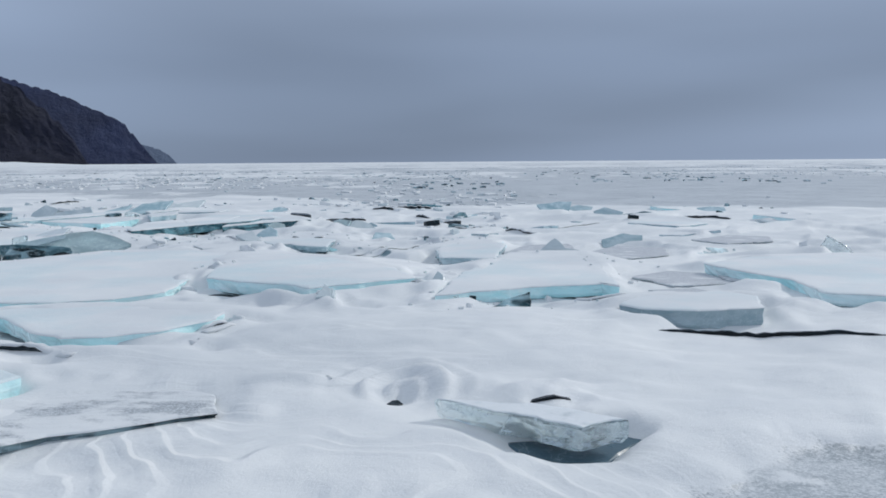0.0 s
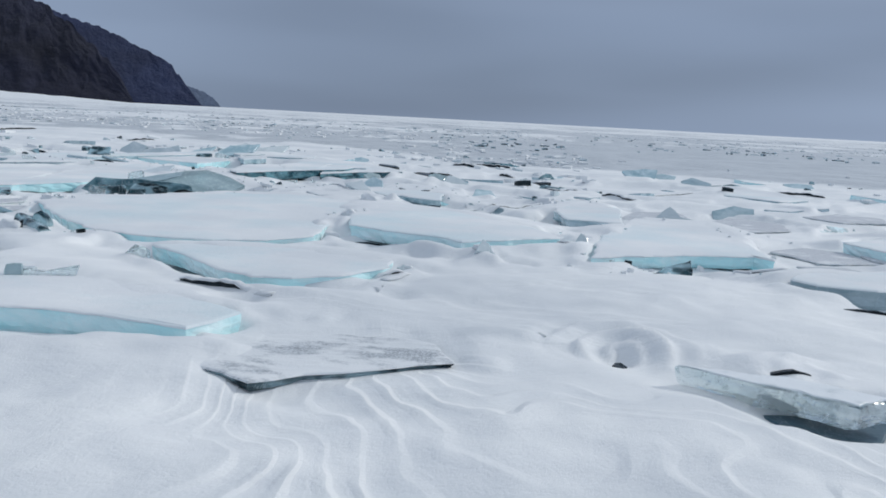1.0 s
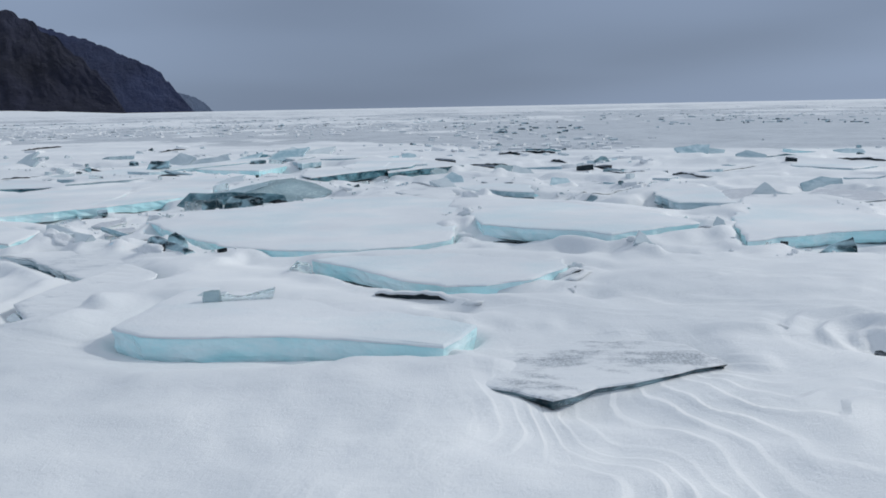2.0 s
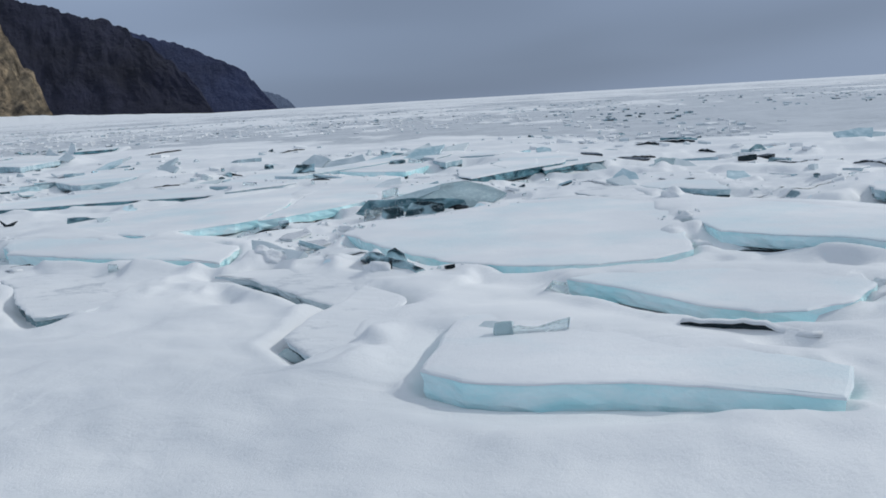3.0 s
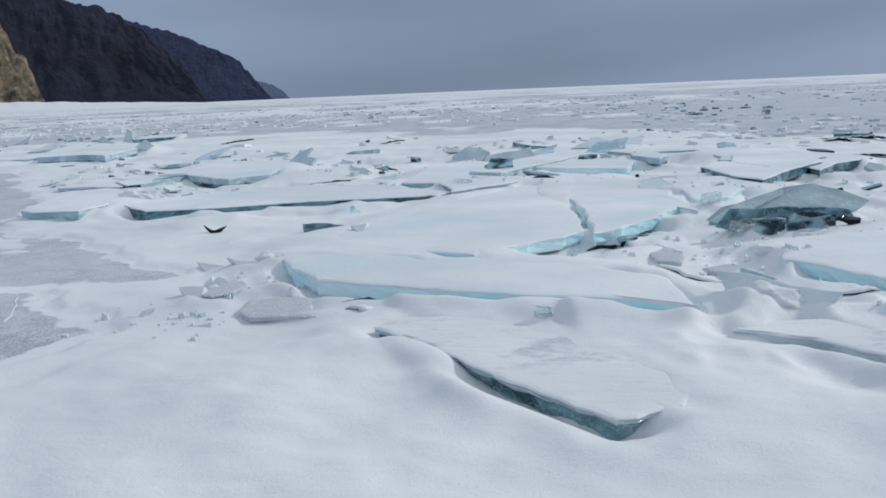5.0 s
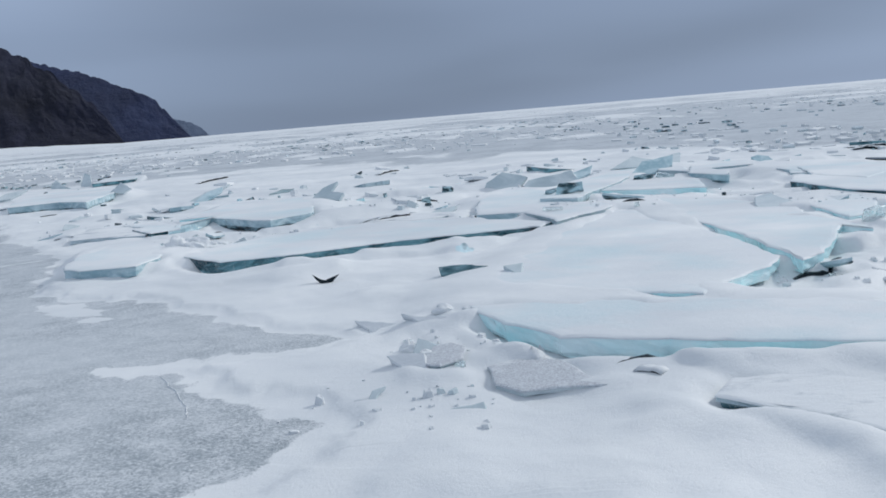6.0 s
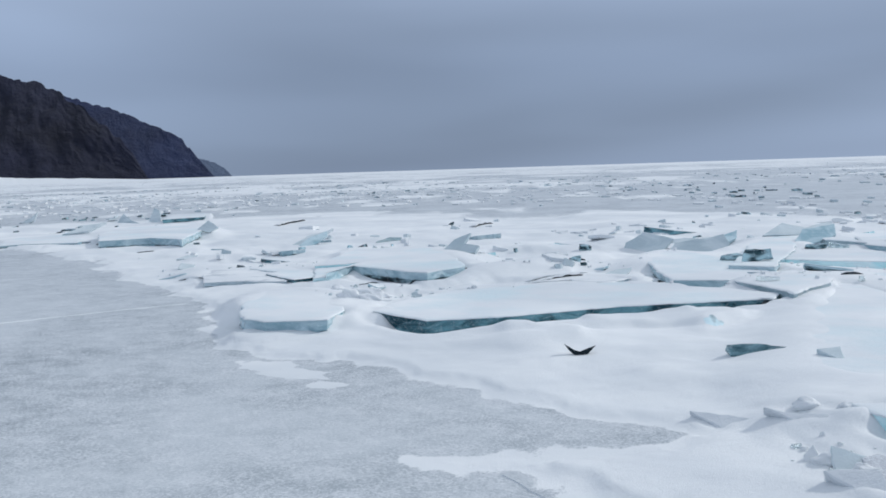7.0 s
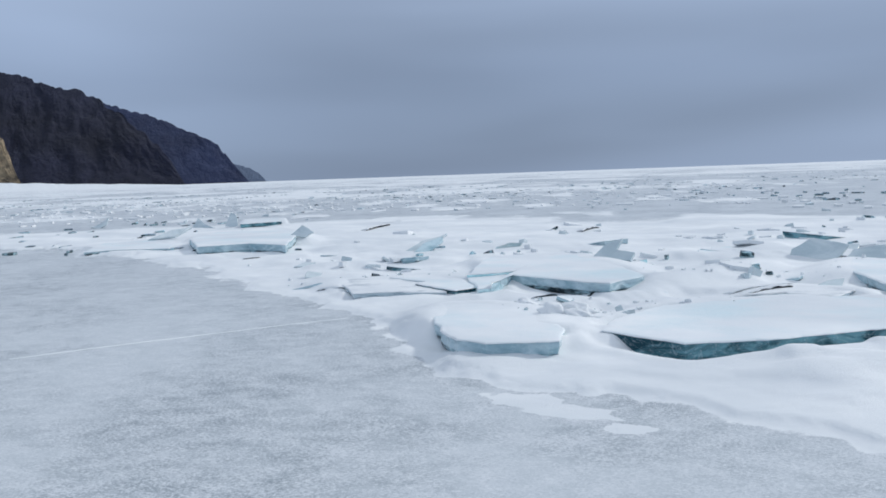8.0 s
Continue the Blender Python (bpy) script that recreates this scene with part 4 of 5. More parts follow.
def build_ground():
    ys = [-4800, -900, -200, -60, -30, -20, -15, -11, -8] + [-6 + 0.2 * k for k in range(44)]
    while ys[-1] < 4800:
        ys.append(ys[-1] + max(0.032 if ys[-1] < 6 else 0.045, 0.045 + 0.0115 * (ys[-1] - 12)))
    ys = np.array(ys)
    columns = 780
    u = np.linspace(0, 1, columns)
    left, right = -16.5 - 0.78 * np.maximum(ys - 6, -3), 1.6 + 0.62 * np.maximum(ys, 3)
    x = left[:, None] + (right - left)[:, None] * u[None, :]
    wide = np.array([4800.0, 1200.0, 300.0, 80.0, 40.0, 24.0, 16.0, 12.0, 9.0, 7.0, 5.5, 4.2, 3.0, 2.0, 1.2, 0.5])
    x = np.hstack([left[:, None] - wide[None, :], x, right[:, None] + wide[None, ::-1]])
    y = np.repeat(ys[:, None], x.shape[1], 1)
    near = 1 - step(60, 140, y)
    b, thin = bare(x, y), bare(x, y, 0.3, ())
    # snow: broad drifts, terraced wind crust, fine ripples
    h = 0.068 + 0.14 * fbm(x * 0.45, y * 0.45, 1, 3) + 0.17 * fbm(x * 1.0, y * 1.5, 5, 4) + 0.014 * fbm(x * 4.0, y * 6.5, 7, 3)
    swing = step(-1.9, -0.3, x)
    warp = 1.1 * fbm(x * 0.6 + 9, y * 0.5, 9, 3) + (1 - swing) * (0.42 * x + 0.08 * y) + swing * (0.20 * x + 0.42 * (y - 3.0)) + 0.11 * fbm(x * 2.5, y * 2, 12, 3)
    saw = warp * 13 - np.floor(warp * 13)
    crust = 0.9 * blob(x, y, -1.25, 3.1, 1.45, 1.0, 0) + 0.2 * blob(x, y, -6.6, 3.9, 1.0, 0.8, 0)
    crust += 0.7 * blob(x, y, -0.35, 3.0, 0.8, 0.7, 10)
    crust = np.minimum(crust, 1.0) * (1 - 0.25 * swing) * (0.25 + 0.75 * step(-0.16, 0.12, fbm(x * 1.3, y * 1.6, 16, 3)))
    ridges = crust * 0.024 * (saw ** 1.5 - np.clip((saw - 0.78) / 0.22, 0, 1)) * near
    shelf_line = 0.9 * fbm(x * 0.55, y * 2.2, 18, 3) + 0.10 * x + 0.26 * y
    shelf_saw = shelf_line * 7 - np.floor(shelf_line * 7)
    ridges += 0.008 * step(0.0, 0.12, fbm(x * 0.5 + 7, y * 0.6, 19, 3)) * (shelf_saw - np.clip((shelf_saw - 0.8) / 0.2, 0, 1)) * near * step(5.5, 3.0, np.abs(y - 5))
    lines = {"wind_line": warp * 13, "wind_depth": crust, "shelf_line": shelf_line * 7, "shelf_depth": 0.14 * step(0.0, 0.12, fbm(x * 0.5 + 7, y * 0.6, 19, 3)) * step(5.5, 3.0, np.abs(y - 5))}
    open_snow = np.ones_like(h)
    # hummocks: plates pushed over one another and snowed up
    line = 7.0 + 1.2 * np.sin(x * 0.5) + 2.0 * step(-1.5, 1.0, x) - 1.2 * step(-3.5, -6.5, x) + 5.0 * step(-9.0, -11.0, x)
    zone = step(0.0, 1.6, y - line) * near * (1 - step(16, 27, y)) * (1 - bare(x, y, 1.6, ())) * (1 - 0.3 * step(-2, 8, x - 0.15 * y))
    rough = np.clip(plates(x, y, 1.15, 201), -0.4, 0.9) * 0.13 + np.clip(plates(x, y, 0.42, 231), -0.3, 0.9) * 0.10 * step(0.0, 0.10, fbm(x * 0.7, y * 0.7, 88, 2))
    h += zone * rough
    # snow carved by the wind into scoops and horns
    carve = np.zeros_like(h)
    for spot in CARVED:
        carve = np.maximum(carve, blob(x, y, *spot))
    horn = 1 - np.abs(fbm(x * 2.8 + 0.5 * y, y * 3.2 + 1.4 * fbm(x * 1.5, y * 1.5, 71, 2), 72, 4)) * 6
    h += carve * (0.085 * np.clip(horn, -0.5, 1) - 0.035 + 0.11 * np.clip(plates(x, y, 0.30, 251), -0.2, 0.8))
    # snow blown into a whirl of crescent lips about a hollow
    px, py = x + 0.30, y - 4.62
    r, a = np.hypot(px, py * 0.75), np.arctan2(py * 0.75, px)
    whirl = r * 6.0 + a / 6.2832 + 0.5 * fbm(x * 2.5, y * 2.5, 75, 3)
    whirl = whirl - np.floor(whirl)
    side = step(-0.35, 0.25, py + 0.25 * px + 0.2 * fbm(x * 3, y * 3, 76, 2))
    ridges += side * np.exp(-(r / 0.46) ** 4) * 0.085 * (whirl ** 1.6 - np.clip((whirl - 0.70) / 0.30, 0, 1) - 0.1) - 0.04 * blob(x, y, -0.31, 4.53, 0.14, 0.10, 0)
    h += 0.07 * blob(x, y, -0.10, 4.74, 0.11, 0.2, 20) + 0.05 * blob(x, y, -0.85, 4.75, 0.30, 0.06, -8)
    for d in DRIFTS:
        h += d[5] * blob(x, y, *d[:5])
    h = h * near + (1 - near) * 0.05
    shore = bare(x, y, 0.75, ()) * (y < 24)
    h = h + 0.8 * shore * (0.03 - h)
    h = np.maximum(h, 0.012)
    cover = 1 - b
    # snow about the floes: held below their tops, banked up on one side, lapping at the others
    for sx, sy, top, gx, gy, thick, kind, outline, (side, spread), scour in FLOES:
        reach = 1.3 + max(math.hypot(*p) for p in outline)
        rows = np.where((ys > sy - reach) & (ys < sy + reach))[0]
        if not len(rows):
            continue
        r = slice(rows[0], rows[-1] + 1)
        px, py = x[r] - sx, y[r] - sy
        d = edge_distance(px, py, outline)
        open_gap = kind == "q" and sy < 8
        lid = np.minimum(top + gx * px + gy * py, 0.34)
        off = np.abs((np.degrees(np.arctan2(py, px)) - side + 180) % 360 - 180)
        sector = step(spread + 12, spread - 12, off + (110 * fbm(x[r] * 1.9, y[r] * 1.9, 36, 3) if 20 < spread else 0))
        lap = h[r] + (0.1 if spread < 20 else 0.25 if kind == "t" else 0.45 if kind == "b" else 0.8) * np.clip(fbm(x[r] * 1.3, y[r] * 1.3, 33, 3) + 0.01, 0, 0.4) * np.exp(-(d / 0.22) ** 2) - 0.02 * np.exp(-(d / 0.1) ** 2)
        lap = np.where((d < 0.22) & (lid > 0.06), np.minimum(lap, np.maximum(lid - ((0.095 if thick < 0.07 else 0.07) if open_gap else 0.012 if thick < 0.1 else 0.03), 0.01) + (0.55 * np.clip(d - 0.03, 0, 1) if open_gap else 0.4 * np.clip(d, 0, 1) ** 2)), lap)
        if scour:
            plain = lap
            lip = np.exp(-((d - scour * 1.25) / (scour * 0.55)) ** 2)
            base = 0.045 if scour > 0.3 else 0.012
            lap = np.where(d < scour * 3, base + (np.maximum(h[r], 0.07) - base) * step(0.1 * scour, scour * 1.1, d + 0.3 * scour * fbm(x[r] * 2, y[r] * 2, 35, 2)) + 0.035 * lip, h[r])
            blown = np.abs((np.degrees(np.arctan2(py, px)) - 208 + 180) % 360 - 180)
            lap = plain + (lap - plain) * step(122, 55, blown)
        under = np.minimum(h[r], lid - 0.03 - 0.3 * np.clip(-d, 0, 0.25) * (thick > 0.08))
        if scour or open_gap:
            under = np.minimum(under, 0.008)
        free = np.where(d > 0.02, lap, under)
        banked = np.where(d > 0, np.maximum(h[r], lid + 0.017 + (h[r] - lid - 0.017) * step(0.0, 0.85, d)), np.where(d > -0.3, np.maximum(under, lid + 0.017 + 0.03 * fbm(x[r] * 5, y[r] * 5, 63, 2) + d * 0.09), under))
        h[r] = np.where(lid > 0.015, free + (banked - free) * sector, h[r])
        open_snow[r] = np.minimum(open_snow[r], step(0.0, 0.15, d))
        if kind not in "dkl":
            cover[r] = np.where(d < 0.25, np.maximum(cover[r], 0.9), cover[r])
    for d in HEAPS:
        lump = blob(x, y, *d[:5])
        h = np.maximum(h, d[5] * step(0.02, 0.8, lump + 0.5 * lump * fbm(x * 2.2, y * 2.6, 66, 3)))
    for _ in range(2):
        h[1:-1] = (h[:-2] + 2 * h[1:-1] + h[2:]) / 4
        h[:, 1:-1] = (h[:, :-2] + 2 * h[:, 1:-1] + h[:, 2:]) / 4
    h += ridges * open_snow
    gy_, gx_ = np.gradient(h, axis=0) / np.gradient(y, axis=0), np.gradient(h, axis=1) / np.gradient(x, axis=1)
    edge = step(0.35, 0.8, np.hypot(gx_, gy_)) * zone * open_snow
    h = h * (1 - np.maximum(thin - 0.62, 0) / 0.38 * (thin > 0.62)) * step(0.1, 0.9, cover) + 0.002
    cols = x.shape[1]
    verts = np.stack([x, y, h], -1).reshape(-1, 3)
    i = np.arange((len(ys) - 1) * cols).reshape(len(ys) - 1, cols)[:, :-1].ravel()
    faces = np.stack([i, i + 1, i + 1 + cols, i + cols], 1)
    mesh = bpy.data.meshes.new("ground")
    mesh.vertices.add(len(verts))
    mesh.vertices.foreach_set("co", verts.astype(np.float32).ravel())
    mesh.loops.add(faces.size)
    mesh.loops.foreach_set("vertex_index", faces.astype(np.int32).ravel())
    mesh.polygons.add(len(faces))
    mesh.polygons.foreach_set("loop_start", np.arange(0, faces.size, 4, dtype=np.int32))
    mesh.update(calc_edges=True)
    mesh.polygons.foreach_set("use_smooth", np.ones(len(faces), bool))
    mesh.attributes.new("cover", "FLOAT", "POINT").data.foreach_set("value", cover.astype(np.float32).ravel())
    for name, value in lines.items():
        mesh.attributes.new(name, "FLOAT", "POINT").data.foreach_set("value", value.astype(np.float32).ravel())
    mesh.attributes.new("edge", "FLOAT", "POINT").data.foreach_set("value", edge.astype(np.float32).ravel())
    mesh.materials.append(GROUND)
    SHEET.update(ys=ys, left=left, right=right, h=h, columns=columns)
    return tagged(new("ground", mesh), "frozen lake with wind-packed snow and bare grey ice", "ground", kind="structure")


build_ground()


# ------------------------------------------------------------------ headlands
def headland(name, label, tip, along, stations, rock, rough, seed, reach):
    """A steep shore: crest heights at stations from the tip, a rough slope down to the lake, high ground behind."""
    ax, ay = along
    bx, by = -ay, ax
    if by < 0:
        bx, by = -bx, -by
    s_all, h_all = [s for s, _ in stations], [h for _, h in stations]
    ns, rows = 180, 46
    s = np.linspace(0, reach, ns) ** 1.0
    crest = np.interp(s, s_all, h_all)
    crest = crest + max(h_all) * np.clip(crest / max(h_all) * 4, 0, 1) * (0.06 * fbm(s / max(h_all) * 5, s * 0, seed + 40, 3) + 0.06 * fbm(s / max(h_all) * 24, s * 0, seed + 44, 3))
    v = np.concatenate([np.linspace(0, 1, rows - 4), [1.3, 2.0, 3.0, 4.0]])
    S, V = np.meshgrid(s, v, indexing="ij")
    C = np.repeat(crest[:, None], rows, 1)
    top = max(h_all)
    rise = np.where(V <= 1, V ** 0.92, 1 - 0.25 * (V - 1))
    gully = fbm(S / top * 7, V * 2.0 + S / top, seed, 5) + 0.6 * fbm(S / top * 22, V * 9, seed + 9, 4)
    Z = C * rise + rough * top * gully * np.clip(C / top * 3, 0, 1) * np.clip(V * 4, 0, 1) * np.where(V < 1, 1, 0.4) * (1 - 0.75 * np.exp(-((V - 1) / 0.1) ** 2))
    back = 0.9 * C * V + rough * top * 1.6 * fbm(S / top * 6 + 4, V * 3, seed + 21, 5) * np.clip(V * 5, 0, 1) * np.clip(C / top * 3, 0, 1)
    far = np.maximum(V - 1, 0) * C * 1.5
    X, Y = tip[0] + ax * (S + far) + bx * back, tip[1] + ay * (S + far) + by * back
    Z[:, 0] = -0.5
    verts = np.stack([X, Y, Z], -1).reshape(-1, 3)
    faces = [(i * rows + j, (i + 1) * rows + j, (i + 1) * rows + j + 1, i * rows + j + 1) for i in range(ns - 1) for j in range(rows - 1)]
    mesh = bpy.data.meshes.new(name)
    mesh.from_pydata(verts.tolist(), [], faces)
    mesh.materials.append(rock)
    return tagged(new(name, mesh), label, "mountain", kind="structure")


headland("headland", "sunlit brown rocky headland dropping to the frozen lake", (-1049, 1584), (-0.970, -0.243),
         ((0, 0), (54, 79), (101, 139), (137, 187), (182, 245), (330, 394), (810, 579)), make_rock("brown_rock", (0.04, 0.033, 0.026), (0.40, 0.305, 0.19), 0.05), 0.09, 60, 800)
# cloud shadow and a little haze put into the dark base colour
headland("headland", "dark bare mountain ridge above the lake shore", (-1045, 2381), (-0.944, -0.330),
         ((0, 0), (50, 83), (106, 139), (196, 230), (268, 281), (359, 328), (483, 351), (574, 382), (956, 494)), make_rock("cloud_shaded_rock", (0.006, 0.009, 0.026), (0.017, 0.020, 0.046), 0.022), 0.05, 70, 1400)
# blue haze of the distance painted into the rock's base colour
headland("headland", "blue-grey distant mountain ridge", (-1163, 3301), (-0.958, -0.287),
         ((0, 0), (50, 59), (80, 100), (149, 180), (250, 228), (426, 307), (598, 359), (1048, 443)), make_rock("haze_blued_rock", (0.020, 0.030, 0.080), (0.034, 0.048, 0.11), 0.018), 0.025, 80, 1200)
# thicker haze here: the base colour itself is paled to grey-blue
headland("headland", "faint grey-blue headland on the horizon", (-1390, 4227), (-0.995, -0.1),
         ((0, 0), (50, 47), (106, 76), (178, 97), (341, 130), (700, 167)), make_rock("haze_paled_rock", (0.13, 0.17, 0.24), (0.16, 0.20, 0.28), 0.02), 0.02, 90, 700)


def snow_bank(stations, toe, crest):
    """The snowed-over foot of the shore: a long low bank, its height by degrees left of +y."""
    verts, faces, rows = [], [], 6
    angles = np.linspace(stations[0][0], stations[-1][0], 120)
    tall = np.interp(angles, [a for a, _ in stations], [t for _, t in stations])
    tall = tall * (1 + 0.35 * fbm(angles * 1.4, angles * 0, 95, 4))
    for a, t in zip(np.radians(angles), tall):
        for f in np.linspace(0, 1, rows):
            r = toe + (crest - toe) * f
            verts.append((-math.sin(a) * r, math.cos(a) * r, -0.3 + (t + 0.3) * f ** 0.8))
    for i in range(len(angles) - 1):
        faces += [(i * rows + k, (i + 1) * rows + k, (i + 1) * rows + k + 1, i * rows + k + 1) for k in range(rows - 1)]
    mesh = bpy.data.meshes.new("snow_bank")
    mesh.from_pydata(verts, [], faces)
    mesh.materials.append(SNOWY)
    return tagged(new("snow_bank", mesh), "snow-covered bank at the foot of the rocky shore", "shore", kind="structure")


snow_bank(((22, 0), (24, 0.5), (28, 6), (33.5, 13), (39, 18.5), (50, 22)), 1380, 1700)


# ------------------------------------------------------------------ ice slabs
def part(name, bm, mat, parent=None, label=""):
    mesh = bpy.data.meshes.new(name)
    bm.to_mesh(mesh)
    bm.free()
    mesh.materials.append(mat)
    ob = new(name, mesh)
    ob.parent = parent
    return tagged(ob, label)


def broken_line(outline, rng, pace, rough):
    """The outline cut into short, slightly uneven pieces, as ice breaks."""
    points = []
    for (ax, ay), (bx, by) in zip(outline, outline[1:] + outline[:1]):
        length = math.hypot(bx - ax, by - ay)
        n = max(1, round(length / pace))
        nx, ny = (by - ay) / max(length, 1e-6), -(bx - ax) / max(length, 1e-6)
        lean, bow = 0, rng.uniform(-0.035, 0.035) * length
        for k in range(n):
            lean = lean * 0.6 + rng.uniform(-rough, rough) if k else 0
            lean += bow * (math.sin(math.pi * k / n) - math.sin(math.pi * (k - 1) / n)) if k else 0
            f = (k + (rng.uniform(-0.25, 0.25) if k else 0)) / n
            points.append((ax + (bx - ax) * f + nx * lean, ay + (by - ay) * f + ny * lean))
    return points


def outward(points):
    turns = []
    for i, p in enumerate(points):
        a, b = points[i - 1], points[(i + 1) % len(points)]
        dx, dy = b[0] - a[0], b[1] - a[1]
        k = max(math.hypot(dx, dy), 1e-6)
        turns.append((dy / k, -dx / k))
    return turns


def ring_solid(points, levels, plane, lid=True, floor=True):
    """A solid of rings: each level is (inset, depth below the top, jitter)."""
    bm = bmesh.new()
    rng = random.Random(len(points))
    n, normals = len(points), outward(points)
    mx, my = sum(p[0] for p in points) / n, sum(p[1] for p in points) / n
    gx, gy = plane
    up = Vector((-gx, -gy, 1)).normalized()
    rings = []
    for inset, depth, jitter in levels:
        ring = []
        for (x, y), (ox, oy) in zip(points, normals):
            k = inset + rng.uniform(-jitter, jitter)
            if inset > 0.03:
                reach = math.hypot(x - mx, y - my)
                k = min(k, reach * 0.4)
                ox, oy = (x - mx) / reach, (y - my) / reach
            x2, y2 = x - ox * k, y - oy * k
            ring.append(bm.verts.new(Vector((x2, y2, gx * x2 + gy * y2)) - up * (depth + rng.uniform(-jitter, jitter) * 0.3)))
        rings.append(ring)
    for a, b in zip(rings, rings[1:]):
        for i in range(n):
            bm.faces.new((a[i], b[i], b[(i + 1) % n], a[(i + 1) % n]))
    if lid:
        bm.faces.new(rings[0])
    if floor:
        bm.faces.new(rings[-1][::-1])
    bmesh.ops.recalc_face_normals(bm, faces=bm.faces)
    return bm


FLOE_LABELS = {
    "s": "snow-covered floe of broken lake ice, pale blue edge",
    "p": "thin dark plate of lake ice under wind-blown snow",
    "t": "snow-covered floe of lake ice with dark teal edge",
    "q": "thin frosted plate of lake ice tilted in snow",
    "b": "snow-covered floe of lake ice, grey-blue edge over darker ice",
    "w": "low grey plate, dusted lake ice and painted shade on snow",
    "c": "snow-covered floe of clear grey-blue lake ice",
    "l": "pool of dark clear ice in a snow hollow",
    "g": "clear glassy floe of lake ice in a snow hollow",
    "f": "frosted grey floe of lake ice tilted out of the snow",
}


def ice_floe(x, y, top, gx, gy, thick, kind, outline, seed, fine=1.0, scour=0.0):
    rng = random.Random(seed)
    thing = new("ice_floe")
    thing.location = (x, y, top)
    line = broken_line(outline, rng, 0.10 * fine, (0.006 if scour > 0.3 else 0.018) * fine)
    body = ring_solid(line, [(0.010, 0.0, 0.003), (0.0, 0.010, 0.004), (0.006, thick * 0.35, 0.010), (0.012, thick * 0.7, 0.012), (0.03, thick * 0.95, 0.014), (0.07, thick, 0.01)], (gx, gy))
    part("ice_body", body, ICE[kind], thing)
    if kind == "q" and y < 8:
        below = ring_solid(line, [(0.022, thick * 0.8, 0.006), (0.030, thick + 0.03, 0.012), (0.05, thick + 0.09, 0.012)], (gx, gy), lid=False)
        part("ice_underside", below, ICE["u"], thing, "dark teal clear ice along the underside")
    # dark lower ice; the skirt also paints the shaded gap under the edge
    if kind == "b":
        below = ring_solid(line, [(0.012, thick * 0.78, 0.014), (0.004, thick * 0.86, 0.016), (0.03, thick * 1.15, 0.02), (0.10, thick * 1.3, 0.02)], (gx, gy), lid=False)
        part("ice_underside", below, ICE["d"], thing, "dark clear ice along the underside, also drawing the shaded gap")
    if kind in "sptqbwc":
        deep = 0.010 if kind in "stbc" else 0.007
        cap = ring_solid(line, [(0.07, -deep, 0.003), (0.018, -deep * 0.75, 0.003), (0.002, -deep * 0.2, 0.003), (-0.004, 0.007, 0.003)], (gx, gy), floor=False)
        part("snow_cover", cap, FLOE_SNOW if kind in "stbc" else THIN if kind == "p" else GREY if kind == "w" else FROSTED, thing, "wind-smoothed snow cover")
    elif kind == "g":
        crust = ring_solid(line, [(0.06, -0.006, 0.002), (0.02, -0.004, 0.003), (0.013, 0.003, 0.002)], (gx, gy), floor=False)
        part("frost_crust", crust, FROST, thing, "thin crust of hoar frost")
    return tagged(thing, FLOE_LABELS[kind], "ice floe", "broken ice floes")


for number, (x, y, top, gx, gy, thick, kind, outline, bank, scour) in enumerate(FLOES):
    ice_floe(x, y, top, gx, gy, thick, kind, outline, 100 + number, scour=scour)


# ------------------------------------------------------------------ broken pieces
def shard_mesh(seed):
    """An angular broken piece about one metre in each direction, standing on z = 0: a plate end, often wedge-shaped."""
    rng = random.Random(seed)
    bm = bmesh.new()
    count = rng.randint(5, 7)
    slope, skew = rng.uniform(-0.55, 0.55), rng.uniform(-0.25, 0.25)
    for k in range(count):
        a = (k + rng.uniform(-0.35, 0.35)) / count * 2 * math.pi
        r = rng.uniform(0.40, 0.56)
        px, py = math.cos(a) * r, math.sin(a) * r
        bm.verts.new((px, py, -0.3))
        bm.verts.new((px * 0.94 + skew * 0.3, py * 0.94, 0.8 + slope * px + skew * py + rng.uniform(-0.06, 0.06)))
    bmesh.ops.convex_hull(bm, input=bm.verts)
    bmesh.ops.delete(bm, geom=[v for v in bm.verts if not v.link_faces], context="VERTS")
    bmesh.ops.dissolve_limit(bm, angle_limit=0.12, verts=bm.verts, edges=bm.edges)
    bmesh.ops.bevel(bm, geom=[e for e in bm.edges if e.calc_face_angle(0) > 0.5], offset=0.018, segments=1, affect="EDGES")
    return bm


def clod_mesh(seed):
    """A lump of wind-packed snow: broken, but worn round, low and uneven."""
    rng = random.Random(seed)
    bm = bmesh.new()
    bmesh.ops.create_icosphere(bm, subdivisions=4, radius=0.5)
    cuts = [(Vector((rng.uniform(-1, 1), rng.uniform(-1, 1), rng.uniform(-0.1, 1))).normalized(), rng.uniform(0.28, 0.42)) for _ in range(5)]
    shift = Vector((seed * 3.7, seed * 1.3, 0))
    for v in bm.verts:
        for n, d in cuts:
            over = v.co.dot(n) - d
            if over > 0:
                v.co -= n * over * 0.7
        v.co *= 1 + 0.30 * noise.noise(v.co * 3.2 + shift) + 0.10 * noise.noise(v.co * 9 + shift)
        v.co.z = v.co.z * 1.3 + 0.2
    for f in bm.faces:
        f.smooth = True
    return bm


CHUNK_LABELS = {
    "g": "clear glassy block of lake ice on the snow",
    "d": "dark clear fragment of lake ice at a gap in the snow",
    "f": "frosted grey block of lake ice sticking out of snow",
    "t": "dark teal block of lake ice under a tilted floe",
    "k": "small black block of clear lake ice",
    "m": "broken clod of wind-packed snow",
}
SHARDS = {}


